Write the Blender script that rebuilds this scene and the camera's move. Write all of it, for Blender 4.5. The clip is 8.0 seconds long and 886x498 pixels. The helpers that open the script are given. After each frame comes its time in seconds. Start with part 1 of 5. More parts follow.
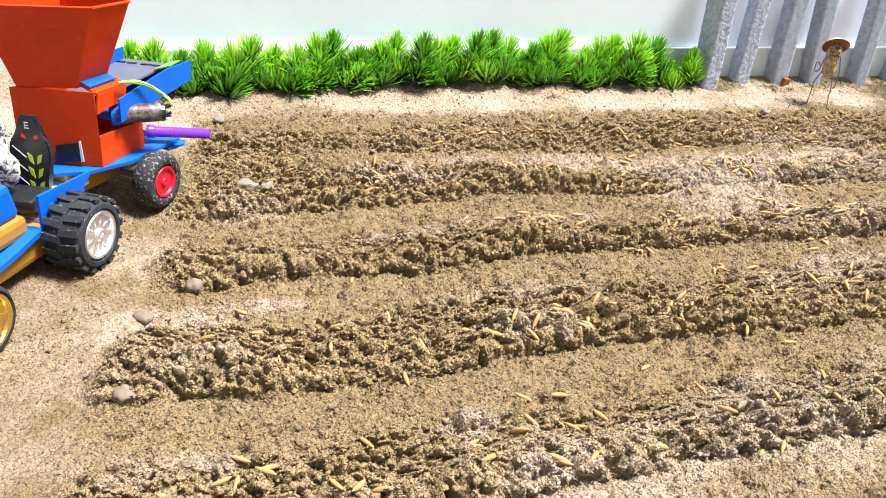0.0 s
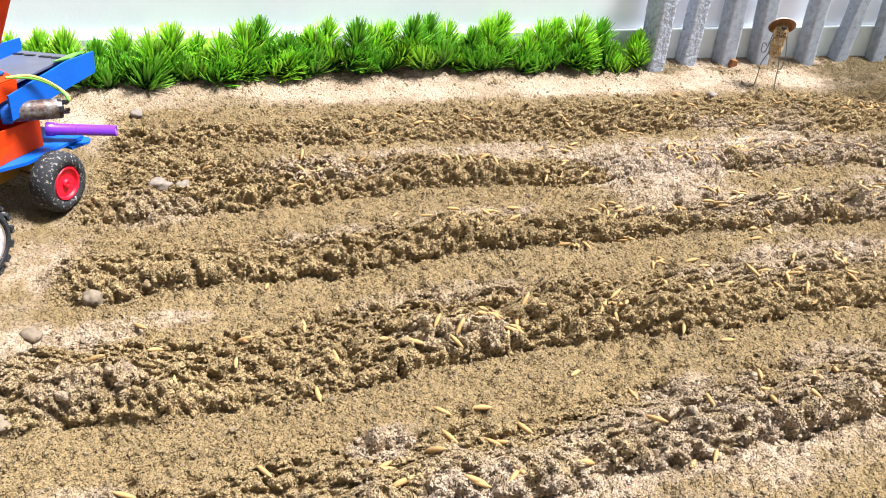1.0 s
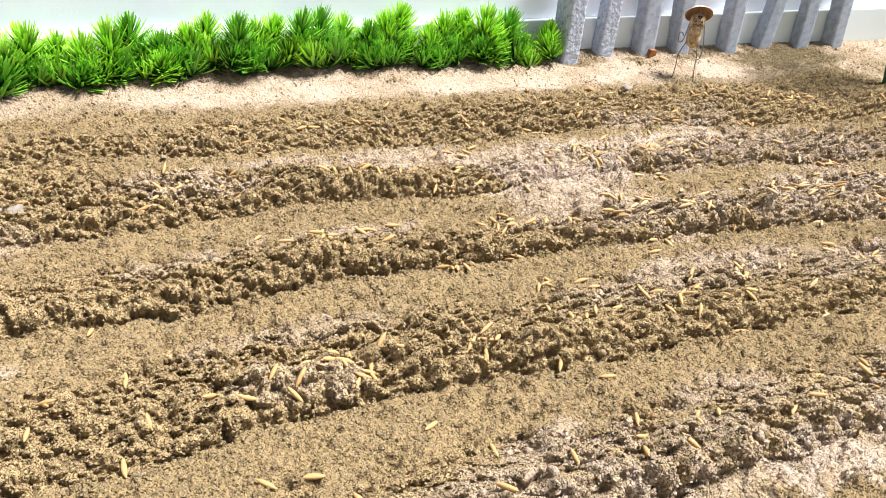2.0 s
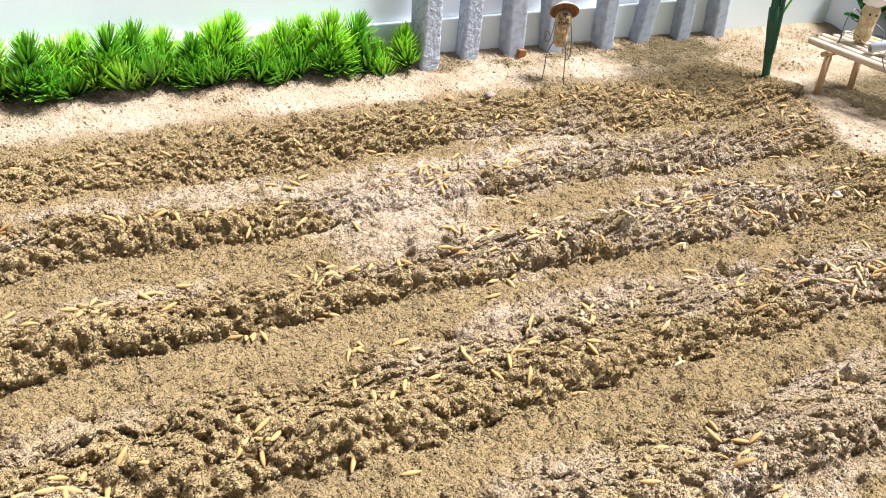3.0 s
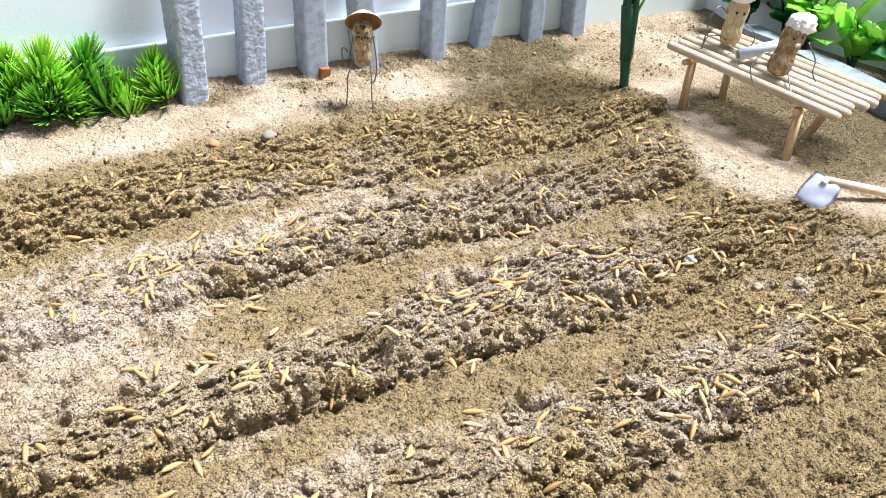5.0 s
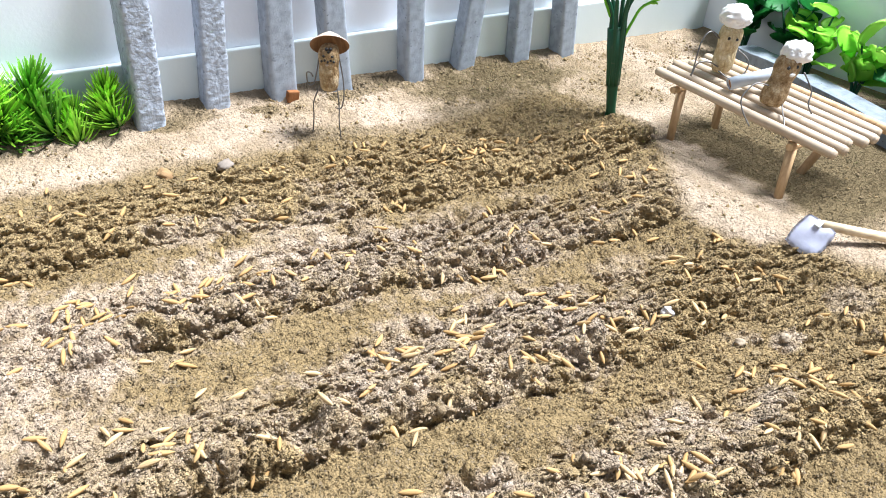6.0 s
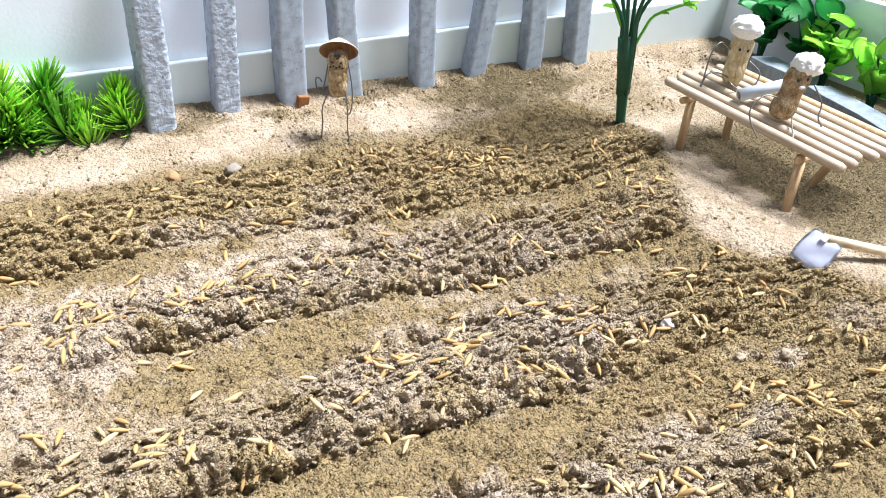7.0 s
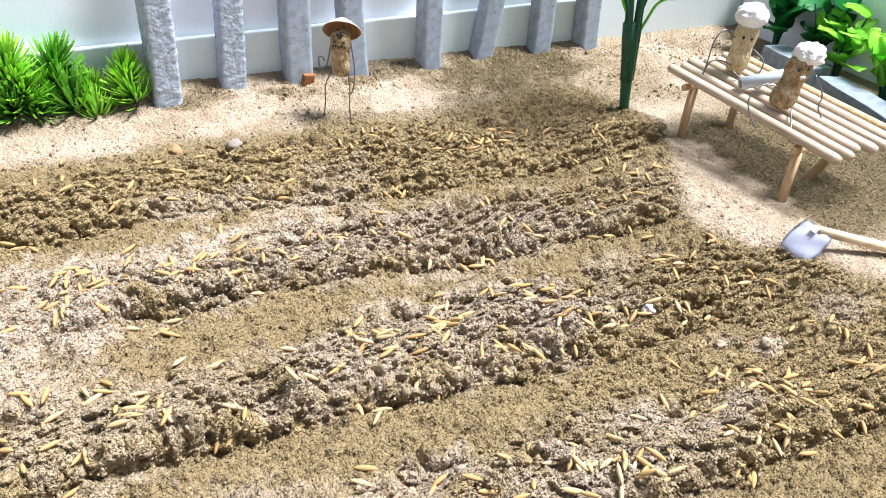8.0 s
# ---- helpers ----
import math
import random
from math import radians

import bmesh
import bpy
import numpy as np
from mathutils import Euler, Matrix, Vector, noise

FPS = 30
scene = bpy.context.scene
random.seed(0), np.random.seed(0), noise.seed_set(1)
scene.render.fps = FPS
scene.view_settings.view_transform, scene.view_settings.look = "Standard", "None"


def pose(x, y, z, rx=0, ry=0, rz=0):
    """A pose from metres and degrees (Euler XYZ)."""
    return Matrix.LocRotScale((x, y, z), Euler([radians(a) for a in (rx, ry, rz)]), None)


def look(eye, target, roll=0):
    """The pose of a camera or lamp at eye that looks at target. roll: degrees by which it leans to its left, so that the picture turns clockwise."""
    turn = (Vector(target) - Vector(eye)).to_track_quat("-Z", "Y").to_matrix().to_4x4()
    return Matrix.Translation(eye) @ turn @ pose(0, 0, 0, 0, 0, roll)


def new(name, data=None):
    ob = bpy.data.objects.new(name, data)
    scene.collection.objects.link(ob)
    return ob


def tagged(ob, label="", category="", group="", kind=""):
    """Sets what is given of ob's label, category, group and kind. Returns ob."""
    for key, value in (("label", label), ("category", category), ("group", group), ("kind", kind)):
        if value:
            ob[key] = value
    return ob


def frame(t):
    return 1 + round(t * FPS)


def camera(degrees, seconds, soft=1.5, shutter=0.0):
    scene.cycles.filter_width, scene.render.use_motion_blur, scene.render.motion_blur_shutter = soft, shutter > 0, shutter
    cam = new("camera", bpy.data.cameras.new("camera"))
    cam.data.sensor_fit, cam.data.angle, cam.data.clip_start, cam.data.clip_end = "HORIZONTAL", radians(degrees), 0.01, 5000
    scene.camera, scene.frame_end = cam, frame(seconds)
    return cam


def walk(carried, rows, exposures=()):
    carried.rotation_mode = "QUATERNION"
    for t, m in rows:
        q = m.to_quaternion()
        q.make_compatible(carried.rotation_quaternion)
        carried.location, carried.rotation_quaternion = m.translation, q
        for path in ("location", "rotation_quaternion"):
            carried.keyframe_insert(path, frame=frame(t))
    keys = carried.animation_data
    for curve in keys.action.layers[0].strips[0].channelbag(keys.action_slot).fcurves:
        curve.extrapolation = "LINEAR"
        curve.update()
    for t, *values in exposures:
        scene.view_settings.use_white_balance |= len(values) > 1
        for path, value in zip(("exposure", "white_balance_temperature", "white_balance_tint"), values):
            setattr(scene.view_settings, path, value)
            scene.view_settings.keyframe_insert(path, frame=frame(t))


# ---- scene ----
cam = camera(59.1, 8.0, soft=1.0)
METRES, EYE, TILT, LEAN, TURN = 0.471, 0.22, -2.825, -1.011, -19.675
ROWS = [
    (0.0, 0.0, 0.0, 0.0, 2.06, -25.19, -4.4),
    (0.5, 0.0213, 0.0213, 0.0004, 0.9, -25.59, -4.19),
    (1.0, 0.0499, 0.0564, -0.0018, -0.6, -26.2, -4.2),
    (2.5, 0.2369, 0.2202, 0.0192, -5.94, -27.86, -3.82),
    (3.0, 0.3168, 0.2899, 0.0248, -9.09, -28.06, -3.28),
    (3.5, 0.3944, 0.3521, 0.029, -11.91, -28.56, -2.76),
    (4.0, 0.4686, 0.4143, 0.0319, -13.72, -29.02, -2.56),
    (4.5, 0.5332, 0.486, 0.0306, -14.46, -29.52, -2.52),
    (5.0, 0.5918, 0.5594, 0.0354, -14.43, -30.0, -2.55),
    (6.5, 0.6816, 0.6299, 0.0488, -12.39, -29.62, -2.96),
    (7.0, 0.6894, 0.6193, 0.0513, -11.38, -29.66, -3.03),
    (7.5, 0.7109, 0.6084, 0.0509, -9.81, -30.41, -3.5),
    (8.0, 0.731, 0.5973, 0.0573, -8.67, -31.04, -3.5),
]
walk(cam, [(t, pose(0, 0, EYE, TILT, LEAN, TURN) @ pose(METRES * x, METRES * y, METRES * z, 90 + pitch, roll, yaw)) for t, x, y, z, yaw, pitch, roll in ROWS],
     exposures=[(0, 1.38, 6100, 13), (1.2, 1.38, 6100, 13), (2.5, 1.42, 6120, 13), (4, 1.39, 5860, 10), (5.2, 1.34, 5700, 9), (8, 1.34, 5680, 9)])

# ---- light: soft daylight from above, a little from the side of the bench ----
world = bpy.data.worlds.new("world")
scene.world = world
world.use_nodes = True
wn, wl = world.node_tree.nodes, world.node_tree.links
sky = wn.new("ShaderNodeTexSky")
sky.sky_type = "NISHITA"
sky.sun_disc = False
sky.sun_elevation = radians(67.4)
sky.sun_rotation = radians(106)
sky.air_density, sky.dust_density, sky.ozone_density = 1.0, 3.0, 0.6
wn["Background"].inputs["Strength"].default_value = 0.050
pale = wn.new("ShaderNodeHueSaturation")
pale.inputs["Saturation"].default_value = 0.25
wl.new(sky.outputs["Color"], pale.inputs["Color"])
wl.new(pale.outputs["Color"], wn["Background"].inputs["Color"])
sun = new("sun", bpy.data.lights.new("sun", "SUN"))
sun.data.energy, sun.data.angle, sun.data.color = 5.0, radians(18), (1.0, 0.965, 0.91)
sun.matrix_world = look((0.46, -0.13, 1.15), (0, 0, 0))
scene.view_settings.exposure = 0.8

# ---- materials ----


class Mat:
    """A node material with a principled shader and short ways to add nodes."""

    def __init__(self, name, rough=0.7, metal=0.0, spec=0.5):
        self.m = bpy.data.materials.new(name)
        self.m.use_nodes = True
        self.n, self.l = self.m.node_tree.nodes, self.m.node_tree.links
        self.b = self.n["Principled BSDF"]
        self.b.inputs["Roughness"].default_value = rough
        self.b.inputs["Metallic"].default_value = metal
        self.b.inputs["Specular IOR Level"].default_value = spec
        self.co = self.n.new("ShaderNodeTexCoord").outputs["Object"]

    def noise(self, scale, detail=4.0, rough=0.6, distort=0.0, vec=None):
        t = self.n.new("ShaderNodeTexNoise")
        t.inputs["Scale"].default_value, t.inputs["Detail"].default_value = scale, detail
        t.inputs["Roughness"].default_value, t.inputs["Distortion"].default_value = rough, distort
        self.l.new(vec or self.co, t.inputs["Vector"])
        return t.outputs["Fac"]

    def cells(self, scale, feature="F1"):
        t = self.n.new("ShaderNodeTexVoronoi")
        t.feature = feature
        t.inputs["Scale"].default_value = scale
        self.l.new(self.co, t.inputs["Vector"])
        return t

    def stretch(self, s):
        t = self.n.new("ShaderNodeMapping")
        t.inputs["Scale"].default_value = s
        self.l.new(self.co, t.inputs["Vector"])
        return t.outputs["Vector"]

    def ramp(self, fac, stops):
        r = self.n.new("ShaderNodeValToRGB")
        e = r.color_ramp.elements
        while len(e) < len(stops):
            e.new(0.5)
        for i, (p, c) in enumerate(stops):
            e[i].position, e[i].color = p, (*c, 1)
        self.l.new(fac, r.inputs["Fac"])
        return r.outputs["Color"]

    def grey(self, fac, lo, hi, a=0.0, b=1.0):
        r = self.n.new("ShaderNodeMapRange")
        for i, v in enumerate((lo, hi, a, b)):
            r.inputs[i + 1].default_value = v
        self.l.new(fac, r.inputs[0])
        return r.outputs[0]

    def mix(self, fac, a, b, mode="MIX"):
        x = self.n.new("ShaderNodeMix")
        x.data_type, x.blend_type = "RGBA", mode
        for sock, v in ((x.inputs[0], fac), (x.inputs[6], a), (x.inputs[7], b)):
            if isinstance(v, (int, float)):
                sock.default_value = v
            elif isinstance(v, tuple):
                sock.default_value = (*v, 1)
            else:
                self.l.new(v, sock)
        return x.outputs[2]

    def math(self, op, a, b=0.0):
        x = self.n.new("ShaderNodeMath")
        x.operation = op
        for sock, v in zip(x.inputs, (a, b)):
            if isinstance(v, (int, float)):
                sock.default_value = v
            else:
                self.l.new(v, sock)
        return x.outputs[0]

    def attr(self, name):
        a = self.n.new("ShaderNodeAttribute")
        a.attribute_name = name
        return a.outputs["Fac"]

    def island(self):
        return self.n.new("ShaderNodeNewGeometry").outputs["Random Per Island"]

    def each(self):
        return self.n.new("ShaderNodeObjectInfo").outputs["Random"]

    def colour(self, c):
        if isinstance(c, tuple):
            self.b.inputs["Base Color"].default_value = (*c, 1)
        else:
            self.l.new(c, self.b.inputs["Base Color"])
        return self

    def roughness(self, f):
        self.l.new(f, self.b.inputs["Roughness"])
        return self

    def bump(self, fac, dist, strength=1.0):
        b = self.n.new("ShaderNodeBump")
        b.inputs["Distance"].default_value, b.inputs["Strength"].default_value = dist, strength
        self.l.new(fac, b.inputs["Height"])
        old = self.b.inputs["Normal"].links
        if old:
            self.l.new(old[0].from_socket, b.inputs["Normal"])
        self.l.new(b.outputs["Normal"], self.b.inputs["Normal"])
        return self


def soil_material():
    s = Mat("soil", 0.95, spec=0.15)
    dry, till = s.attr("dry"), s.attr("till")
    fine, mid, big = s.noise(1500, 6, 0.75), s.noise(300, 5, 0.7), s.noise(34, 3, 0.5)
    floor = s.ramp(fine, [(0.36, (0.177, 0.124, 0.056)), (0.5, (0.229, 0.162, 0.076)), (0.64, (0.282, 0.208, 0.105))])
    floor = s.mix(s.grey(mid, 0.42, 0.6, 0.0, 0.45), floor, (0.150, 0.108, 0.053))
    crumb = s.ramp(fine, [(0.36, (0.356, 0.250, 0.117)), (0.5, (0.442, 0.318, 0.154)), (0.64, (0.528, 0.394, 0.204))])
    crumb = s.mix(s.grey(big, 0.4, 0.62, 0.0, 0.5), crumb, s.ramp(mid, [(0.38, (0.306, 0.214, 0.099)), (0.62, (0.490, 0.364, 0.188))]))
    c = s.mix(till, floor, crumb)
    # olive: damp soil, and the bench's shade painted into the ground
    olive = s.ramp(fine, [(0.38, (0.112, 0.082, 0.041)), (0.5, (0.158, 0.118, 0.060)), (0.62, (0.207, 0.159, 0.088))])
    c = s.mix(s.math("MULTIPLY", s.attr("damp_shade"), 0.95), c, olive)
    powder = s.ramp(fine, [(0.36, (0.412, 0.317, 0.227)), (0.5, (0.500, 0.392, 0.289)), (0.64, (0.589, 0.472, 0.361))])
    c = s.mix(dry, c, powder)
    s.colour(c)
    bead, pea = s.cells(950), s.cells(520)
    loose = s.grey(till, 0.0, 1.0, 0.45, 1.0)
    s.bump(s.math("MULTIPLY", s.math("SUBTRACT", 0.7, pea.outputs["Distance"]), loose), 0.0042, 1.0)
    s.bump(s.math("MULTIPLY", s.math("SUBTRACT", 0.7, bead.outputs["Distance"]), loose), 0.0022, 1.0).bump(fine, 0.0008, 0.7)
    return s.m


def granule_material():
    """Single crumbs: each its own shade, some dusted with dry powder."""
    s = Mat("granule", 0.95, spec=0.15)
    dry, till, one = s.attr("dry"), s.attr("till"), s.island()
    fine, mid = s.noise(2200, 4, 0.7), s.noise(150, 4, 0.6)
    shade = s.math("ADD", s.math("MULTIPLY", one, 0.24), s.grey(mid, 0.38, 0.62, 0.10, 0.66))
    damp_shade = s.ramp(shade, [(0.0, (0.270, 0.189, 0.090)), (0.5, (0.362, 0.262, 0.129)), (1.0, (0.440, 0.330, 0.173))])
    sand = s.ramp(shade, [(0.0, (0.138, 0.098, 0.054)), (0.5, (0.252, 0.194, 0.114)), (1.0, (0.384, 0.314, 0.214))])
    c = s.mix(till, sand, damp_shade)
    # crumbs take the same damp tone and painted bench shade
    c = s.mix(s.math("MULTIPLY", s.attr("damp_shade"), 0.8), c, s.ramp(shade, [(0.0, (0.090, 0.070, 0.036)), (0.5, (0.170, 0.137, 0.078)), (1.0, (0.250, 0.206, 0.130))]))
    dusty = s.grey(s.math("SUBTRACT", s.math("ADD", dry, s.math("MULTIPLY", s.noise(420, 3), 0.5)), s.math("MULTIPLY", one, 0.45)), 0.0, 0.7)
    c = s.mix(dusty, c, s.ramp(one, [(0.0, (0.419, 0.323, 0.230)), (1.0, (0.600, 0.480, 0.368))]))
    c = s.mix(s.grey(fine, 0.4, 0.55, 0.15, 0.0), c, (0.100, 0.067, 0.032))
    bead = s.cells(1000)
    s.colour(c).bump(s.math("SUBTRACT", 0.7, bead.outputs["Distance"]), 0.0014, 0.9).bump(fine, 0.0006, 1.0)
    return s.m


def plaster(name, base, rough=0.55):
    s = Mat(name, rough)
    n = s.noise(9, 4, 0.6)
    s.colour(s.mix(s.grey(n, 0.35, 0.7), base, tuple(v * 0.93 for v in base)))
    s.bump(s.noise(420, 3), 0.0003, 0.35)
    return s.m


def concrete(name, tone, bumpy):
    s = Mat(name, 0.88, spec=0.3)
    mid, fine = s.noise(170 if bumpy < 1 else 240, 3, 0.5), s.noise(900, 4, 0.7)
    c = s.ramp(mid, [(0.36, tuple(v * 0.84 for v in tone)), (0.5, tone), (0.64, tuple(min(1, v * 1.12) for v in tone))])
    pits = s.grey(s.noise(330, 2, 0.5), 0.64, 0.72, 0.0, 0.75)
    s.colour(s.mix(pits, c, tuple(v * 0.35 for v in tone)))
    s.bump(mid, 0.0016 * bumpy, 0.7).bump(fine, 0.0004, 0.6)
    return s.m


def wood(name, lo, hi, along, rough=0.6):
    s = Mat(name, rough)
    v = [260.0, 260.0, 260.0]
    v[along] = 14.0
    g = s.noise(1.0, 5, 0.65, 0.6, s.stretch(tuple(v)))
    blotch = s.noise(60, 3)
    c = s.ramp(g, [(0.3, lo), (0.62, hi)])
    s.colour(s.mix(s.grey(blotch, 0.5, 0.75, 0.0, 0.35), c, tuple(x * 0.7 for x in lo)))
    s.bump(g, 0.0005, 0.5)
    return s.m


def painted(name, base, rough=0.42, spec=0.5):
    s = Mat(name, rough, spec=spec)
    n, sc = s.noise(55, 4, 0.6), s.noise(420, 4, 0.7)
    c = s.mix(s.grey(n, 0.3, 0.75), base, tuple(v * 0.82 for v in base))
    dust = s.grey(s.noise(150, 5, 0.7), 0.62, 0.8, 0.0, 0.16)
    s.colour(s.mix(dust, c, (0.5, 0.4, 0.3)))
    s.roughness(s.grey(n, 0.3, 0.7, rough - 0.08, rough + 0.15)).bump(sc, 0.0002, 0.4)
    return s.m


def rubber(name, specks):
    s = Mat(name, 0.75, spec=0.35)
    n = s.noise(900, 3, 0.6)
    dust = s.grey(s.noise(600, 3, 0.6), 0.62 - 0.06 * specks, 0.72, 0.0, 0.5 + 0.4 * specks)
    s.colour(s.mix(dust, (0.02, 0.022, 0.026), (0.45, 0.40, 0.34))).bump(n, 0.0004, 0.7)
    return s.m


def metal(name, base, rough=0.3):
    s = Mat(name, rough, 1.0)
    n = s.noise(220, 4, 0.65)
    s.colour(s.mix(s.grey(n, 0.35, 0.7), base, tuple(v * 0.75 for v in base)))
    s.roughness(s.grey(n, 0.3, 0.7, rough - 0.08, rough + 0.2))
    return s.m


def motor_material():
    """Brushed grey can, dark and rusty at one end."""
    s = Mat("motor_can", 0.5, 0.3)
    blot, fine = s.noise(160, 4, 0.65), s.noise(900, 3)
    c = s.mix(s.grey(fine, 0.35, 0.65), (0.17, 0.165, 0.165), (0.23, 0.225, 0.22))
    s.colour(s.mix(s.grey(blot, 0.40, 0.58), c, (0.060, 0.030, 0.018))).bump(fine, 0.0002, 0.5)
    return s.m


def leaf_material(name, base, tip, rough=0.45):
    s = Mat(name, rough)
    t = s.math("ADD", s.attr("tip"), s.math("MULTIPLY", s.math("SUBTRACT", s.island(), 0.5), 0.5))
    # colour runs from dark at the base to bright at the tip
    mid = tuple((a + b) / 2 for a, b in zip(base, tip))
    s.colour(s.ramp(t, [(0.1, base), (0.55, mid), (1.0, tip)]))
    s.bump(s.noise(500, 2), 0.0003, 0.4)
    thin, both = s.n.new("ShaderNodeBsdfTranslucent"), s.n.new("ShaderNodeMixShader")
    both.inputs["Fac"].default_value = 0.35
    s.l.new(s.b.inputs["Base Color"].links[0].from_socket, thin.inputs["Color"])
    s.l.new(s.b.outputs["BSDF"], both.inputs[1])
    s.l.new(thin.outputs["BSDF"], both.inputs[2])
    s.l.new(both.outputs["Shader"], s.n["Material Output"].inputs["Surface"])
    return s.m


def husk_material():
    s = Mat("husk", 0.72, spec=0.3)
    streak = s.noise(1.0, 4, 0.6, 0.2, s.stretch((180, 1500, 1500)))
    pale = s.ramp(s.each(), [(0.0, (0.36, 0.215, 0.080)), (0.6, (0.48, 0.315, 0.135)), (1.0, (0.58, 0.44, 0.25))])
    s.colour(s.mix(s.grey(streak, 0.35, 0.65, 0.55, 0.0), pale, (0.28, 0.17, 0.06))).bump(streak, 0.0003, 0.6)
    return s.m


def camo_material():
    """Printed cloth: pale ground with small dark blotches."""
    s = Mat("camo_cloth", 0.9, spec=0.2)
    n, fine = s.noise(330, 3, 0.6, 0.8), s.noise(2500, 3)
    s.colour(s.ramp(n, [(0.42, (0.05, 0.05, 0.045)), (0.47, (0.36, 0.35, 0.31)), (0.53, (0.70, 0.69, 0.64))])).bump(fine, 0.0003, 0.6)
    return s.m


def shell_material(name, lo, mid, hi, crack):
    """Peanut shell with a faint net of ridges."""
    s = Mat(name, 0.7, spec=0.3)
    v = s.n.new("ShaderNodeTexVoronoi")
    v.feature = "DISTANCE_TO_EDGE"
    v.inputs["Scale"].default_value = 1.0
    s.l.new(s.stretch((520, 520, 190)), v.inputs["Vector"])
    net = s.grey(v.outputs["Distance"], 0.0, 0.3)
    n, fine = s.noise(150, 5, 0.65), s.noise(900, 4, 0.7)
    c = s.ramp(n, [(0.36, lo), (0.5, mid), (0.64, hi)])
    c = s.mix(s.grey(fine, 0.35, 0.65, crack, 0.0), c, (0.13, 0.07, 0.025))
    s.colour(s.mix(s.grey(net, 0, 1, 0.25, 0.0), c, (0.22, 0.12, 0.045))).bump(net, 0.0009, 0.6).bump(fine, 0.0005, 0.8)
    return s.m


M = dict(
    soil=soil_material(), granule=granule_material(), husk=husk_material(), shell=shell_material("shell", (0.17, 0.10, 0.04), (0.50, 0.36, 0.19), (0.80, 0.67, 0.45), 0.6), shell_pale=shell_material("pale_shell", (0.46, 0.33, 0.15), (0.66, 0.52, 0.29), (0.80, 0.69, 0.46), 0.15),
    wall=plaster("white_board", (0.86, 0.895, 0.97)), ledge=plaster("ledge_paint", (0.72, 0.79, 0.79), 0.3),
    post_a=concrete("rough_concrete", (0.38, 0.42, 0.49), 1.5), post_b=concrete("smooth_concrete", (0.34, 0.38, 0.44), 0.2),
    curb=concrete("curb_concrete", (0.20, 0.23, 0.26), 0.5), stone=concrete("pebble", (0.20, 0.17, 0.135), 0.4),
    stone_w=concrete("white_pebble", (0.21, 0.175, 0.145), 0.3), stone_o=concrete("orange_pebble", (0.29, 0.18, 0.085), 0.3),
    lump=concrete("dry_lump", (0.32, 0.255, 0.18), 1.2), chalk=concrete("chalk", (0.60, 0.57, 0.55), 0.4), stone_d=concrete("dark_pebble", (0.19, 0.15, 0.105), 0.5), rust=concrete("brick_red", (0.24, 0.10, 0.035), 0.9),
    stick=wood("bamboo_stick", (0.36, 0.27, 0.175), (0.55, 0.45, 0.34), 1), leg=wood("leg_wood", (0.36, 0.22, 0.10), (0.58, 0.40, 0.22), 2),
    handle=wood("handle_wood", (0.52, 0.38, 0.22), (0.72, 0.58, 0.38), 0), straw=wood("straw_hat", (0.34, 0.22, 0.13), (0.62, 0.52, 0.42), 2),
    orange=painted("orange_paint", (0.60, 0.045, 0.001), 0.55, 0.18), blue=painted("blue_paint", (0.003, 0.112, 0.55), 0.45, 0.35), purple=painted("purple_plastic", (0.17, 0.03, 0.55), 0.3),
    amber=painted("amber_paint", (0.40, 0.19, 0.018)), white=painted("white_card", (0.78, 0.80, 0.82), 0.5), greytop=painted("grey_card", (0.11, 0.12, 0.155), 0.4),
    black=painted("black_plastic", (0.012, 0.012, 0.014), 0.4), lime=painted("lime_print", (0.42, 0.55, 0.03)), red=painted("red_plastic", (0.72, 0.008, 0.03), 0.35),
    motor=motor_material(), tyre=rubber("tyre_rubber", 0.0), foam=rubber("foam_tyre", 1.0), silver=metal("silver_rim", (0.93, 0.94, 0.96), 0.38), gold=metal("gold_rim", (0.85, 0.58, 0.16), 0.28),
    zinc=painted("zinc", (0.50, 0.55, 0.62), 0.35), steel=metal("steel", (0.55, 0.55, 0.57), 0.35), wire=metal("wire", (0.22, 0.21, 0.20), 0.45), blade=painted("blade_enamel", (0.64, 0.66, 0.80), 0.35),
    cable_g=painted("green_cable", (0.18, 0.50, 0.08), 0.4), cable_y=painted("yellow_cable", (0.62, 0.60, 0.12), 0.4),
    lining=wood("hat_lining", (0.17, 0.08, 0.03), (0.36, 0.19, 0.08), 2), cotton=plaster("cotton", (0.82, 0.80, 0.78), 0.95), camo=camo_material(),
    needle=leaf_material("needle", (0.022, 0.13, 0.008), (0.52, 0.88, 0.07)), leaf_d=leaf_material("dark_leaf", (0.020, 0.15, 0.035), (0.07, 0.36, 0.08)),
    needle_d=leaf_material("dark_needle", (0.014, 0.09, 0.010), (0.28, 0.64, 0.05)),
    leaf_l=leaf_material("light_leaf", (0.22, 0.60, 0.03), (0.62, 0.93, 0.18)), stem=painted("green_stem", (0.006, 0.075, 0.03), 0.45),
)

# ---- mesh helpers ----


def part(name, bm, material, parent=None, label="", smooth=False):
    """Links a bmesh as one mesh object, under a parent if given."""
    me = bpy.data.meshes.new(name)
    bm.normal_update()
    bm.to_mesh(me)
    bm.free()
    return part_mesh(name, me, material, parent, label, smooth)


def part_mesh(name, me, material, parent=None, label="", smooth=False):
    if not me.materials:
        me.materials.append(M[material])
    if smooth:
        me.polygons.foreach_set("use_smooth", [True] * len(me.polygons))
    ob = new(name, me)
    if parent:
        ob.parent = parent
    if label:
        ob["label"] = label
    return ob


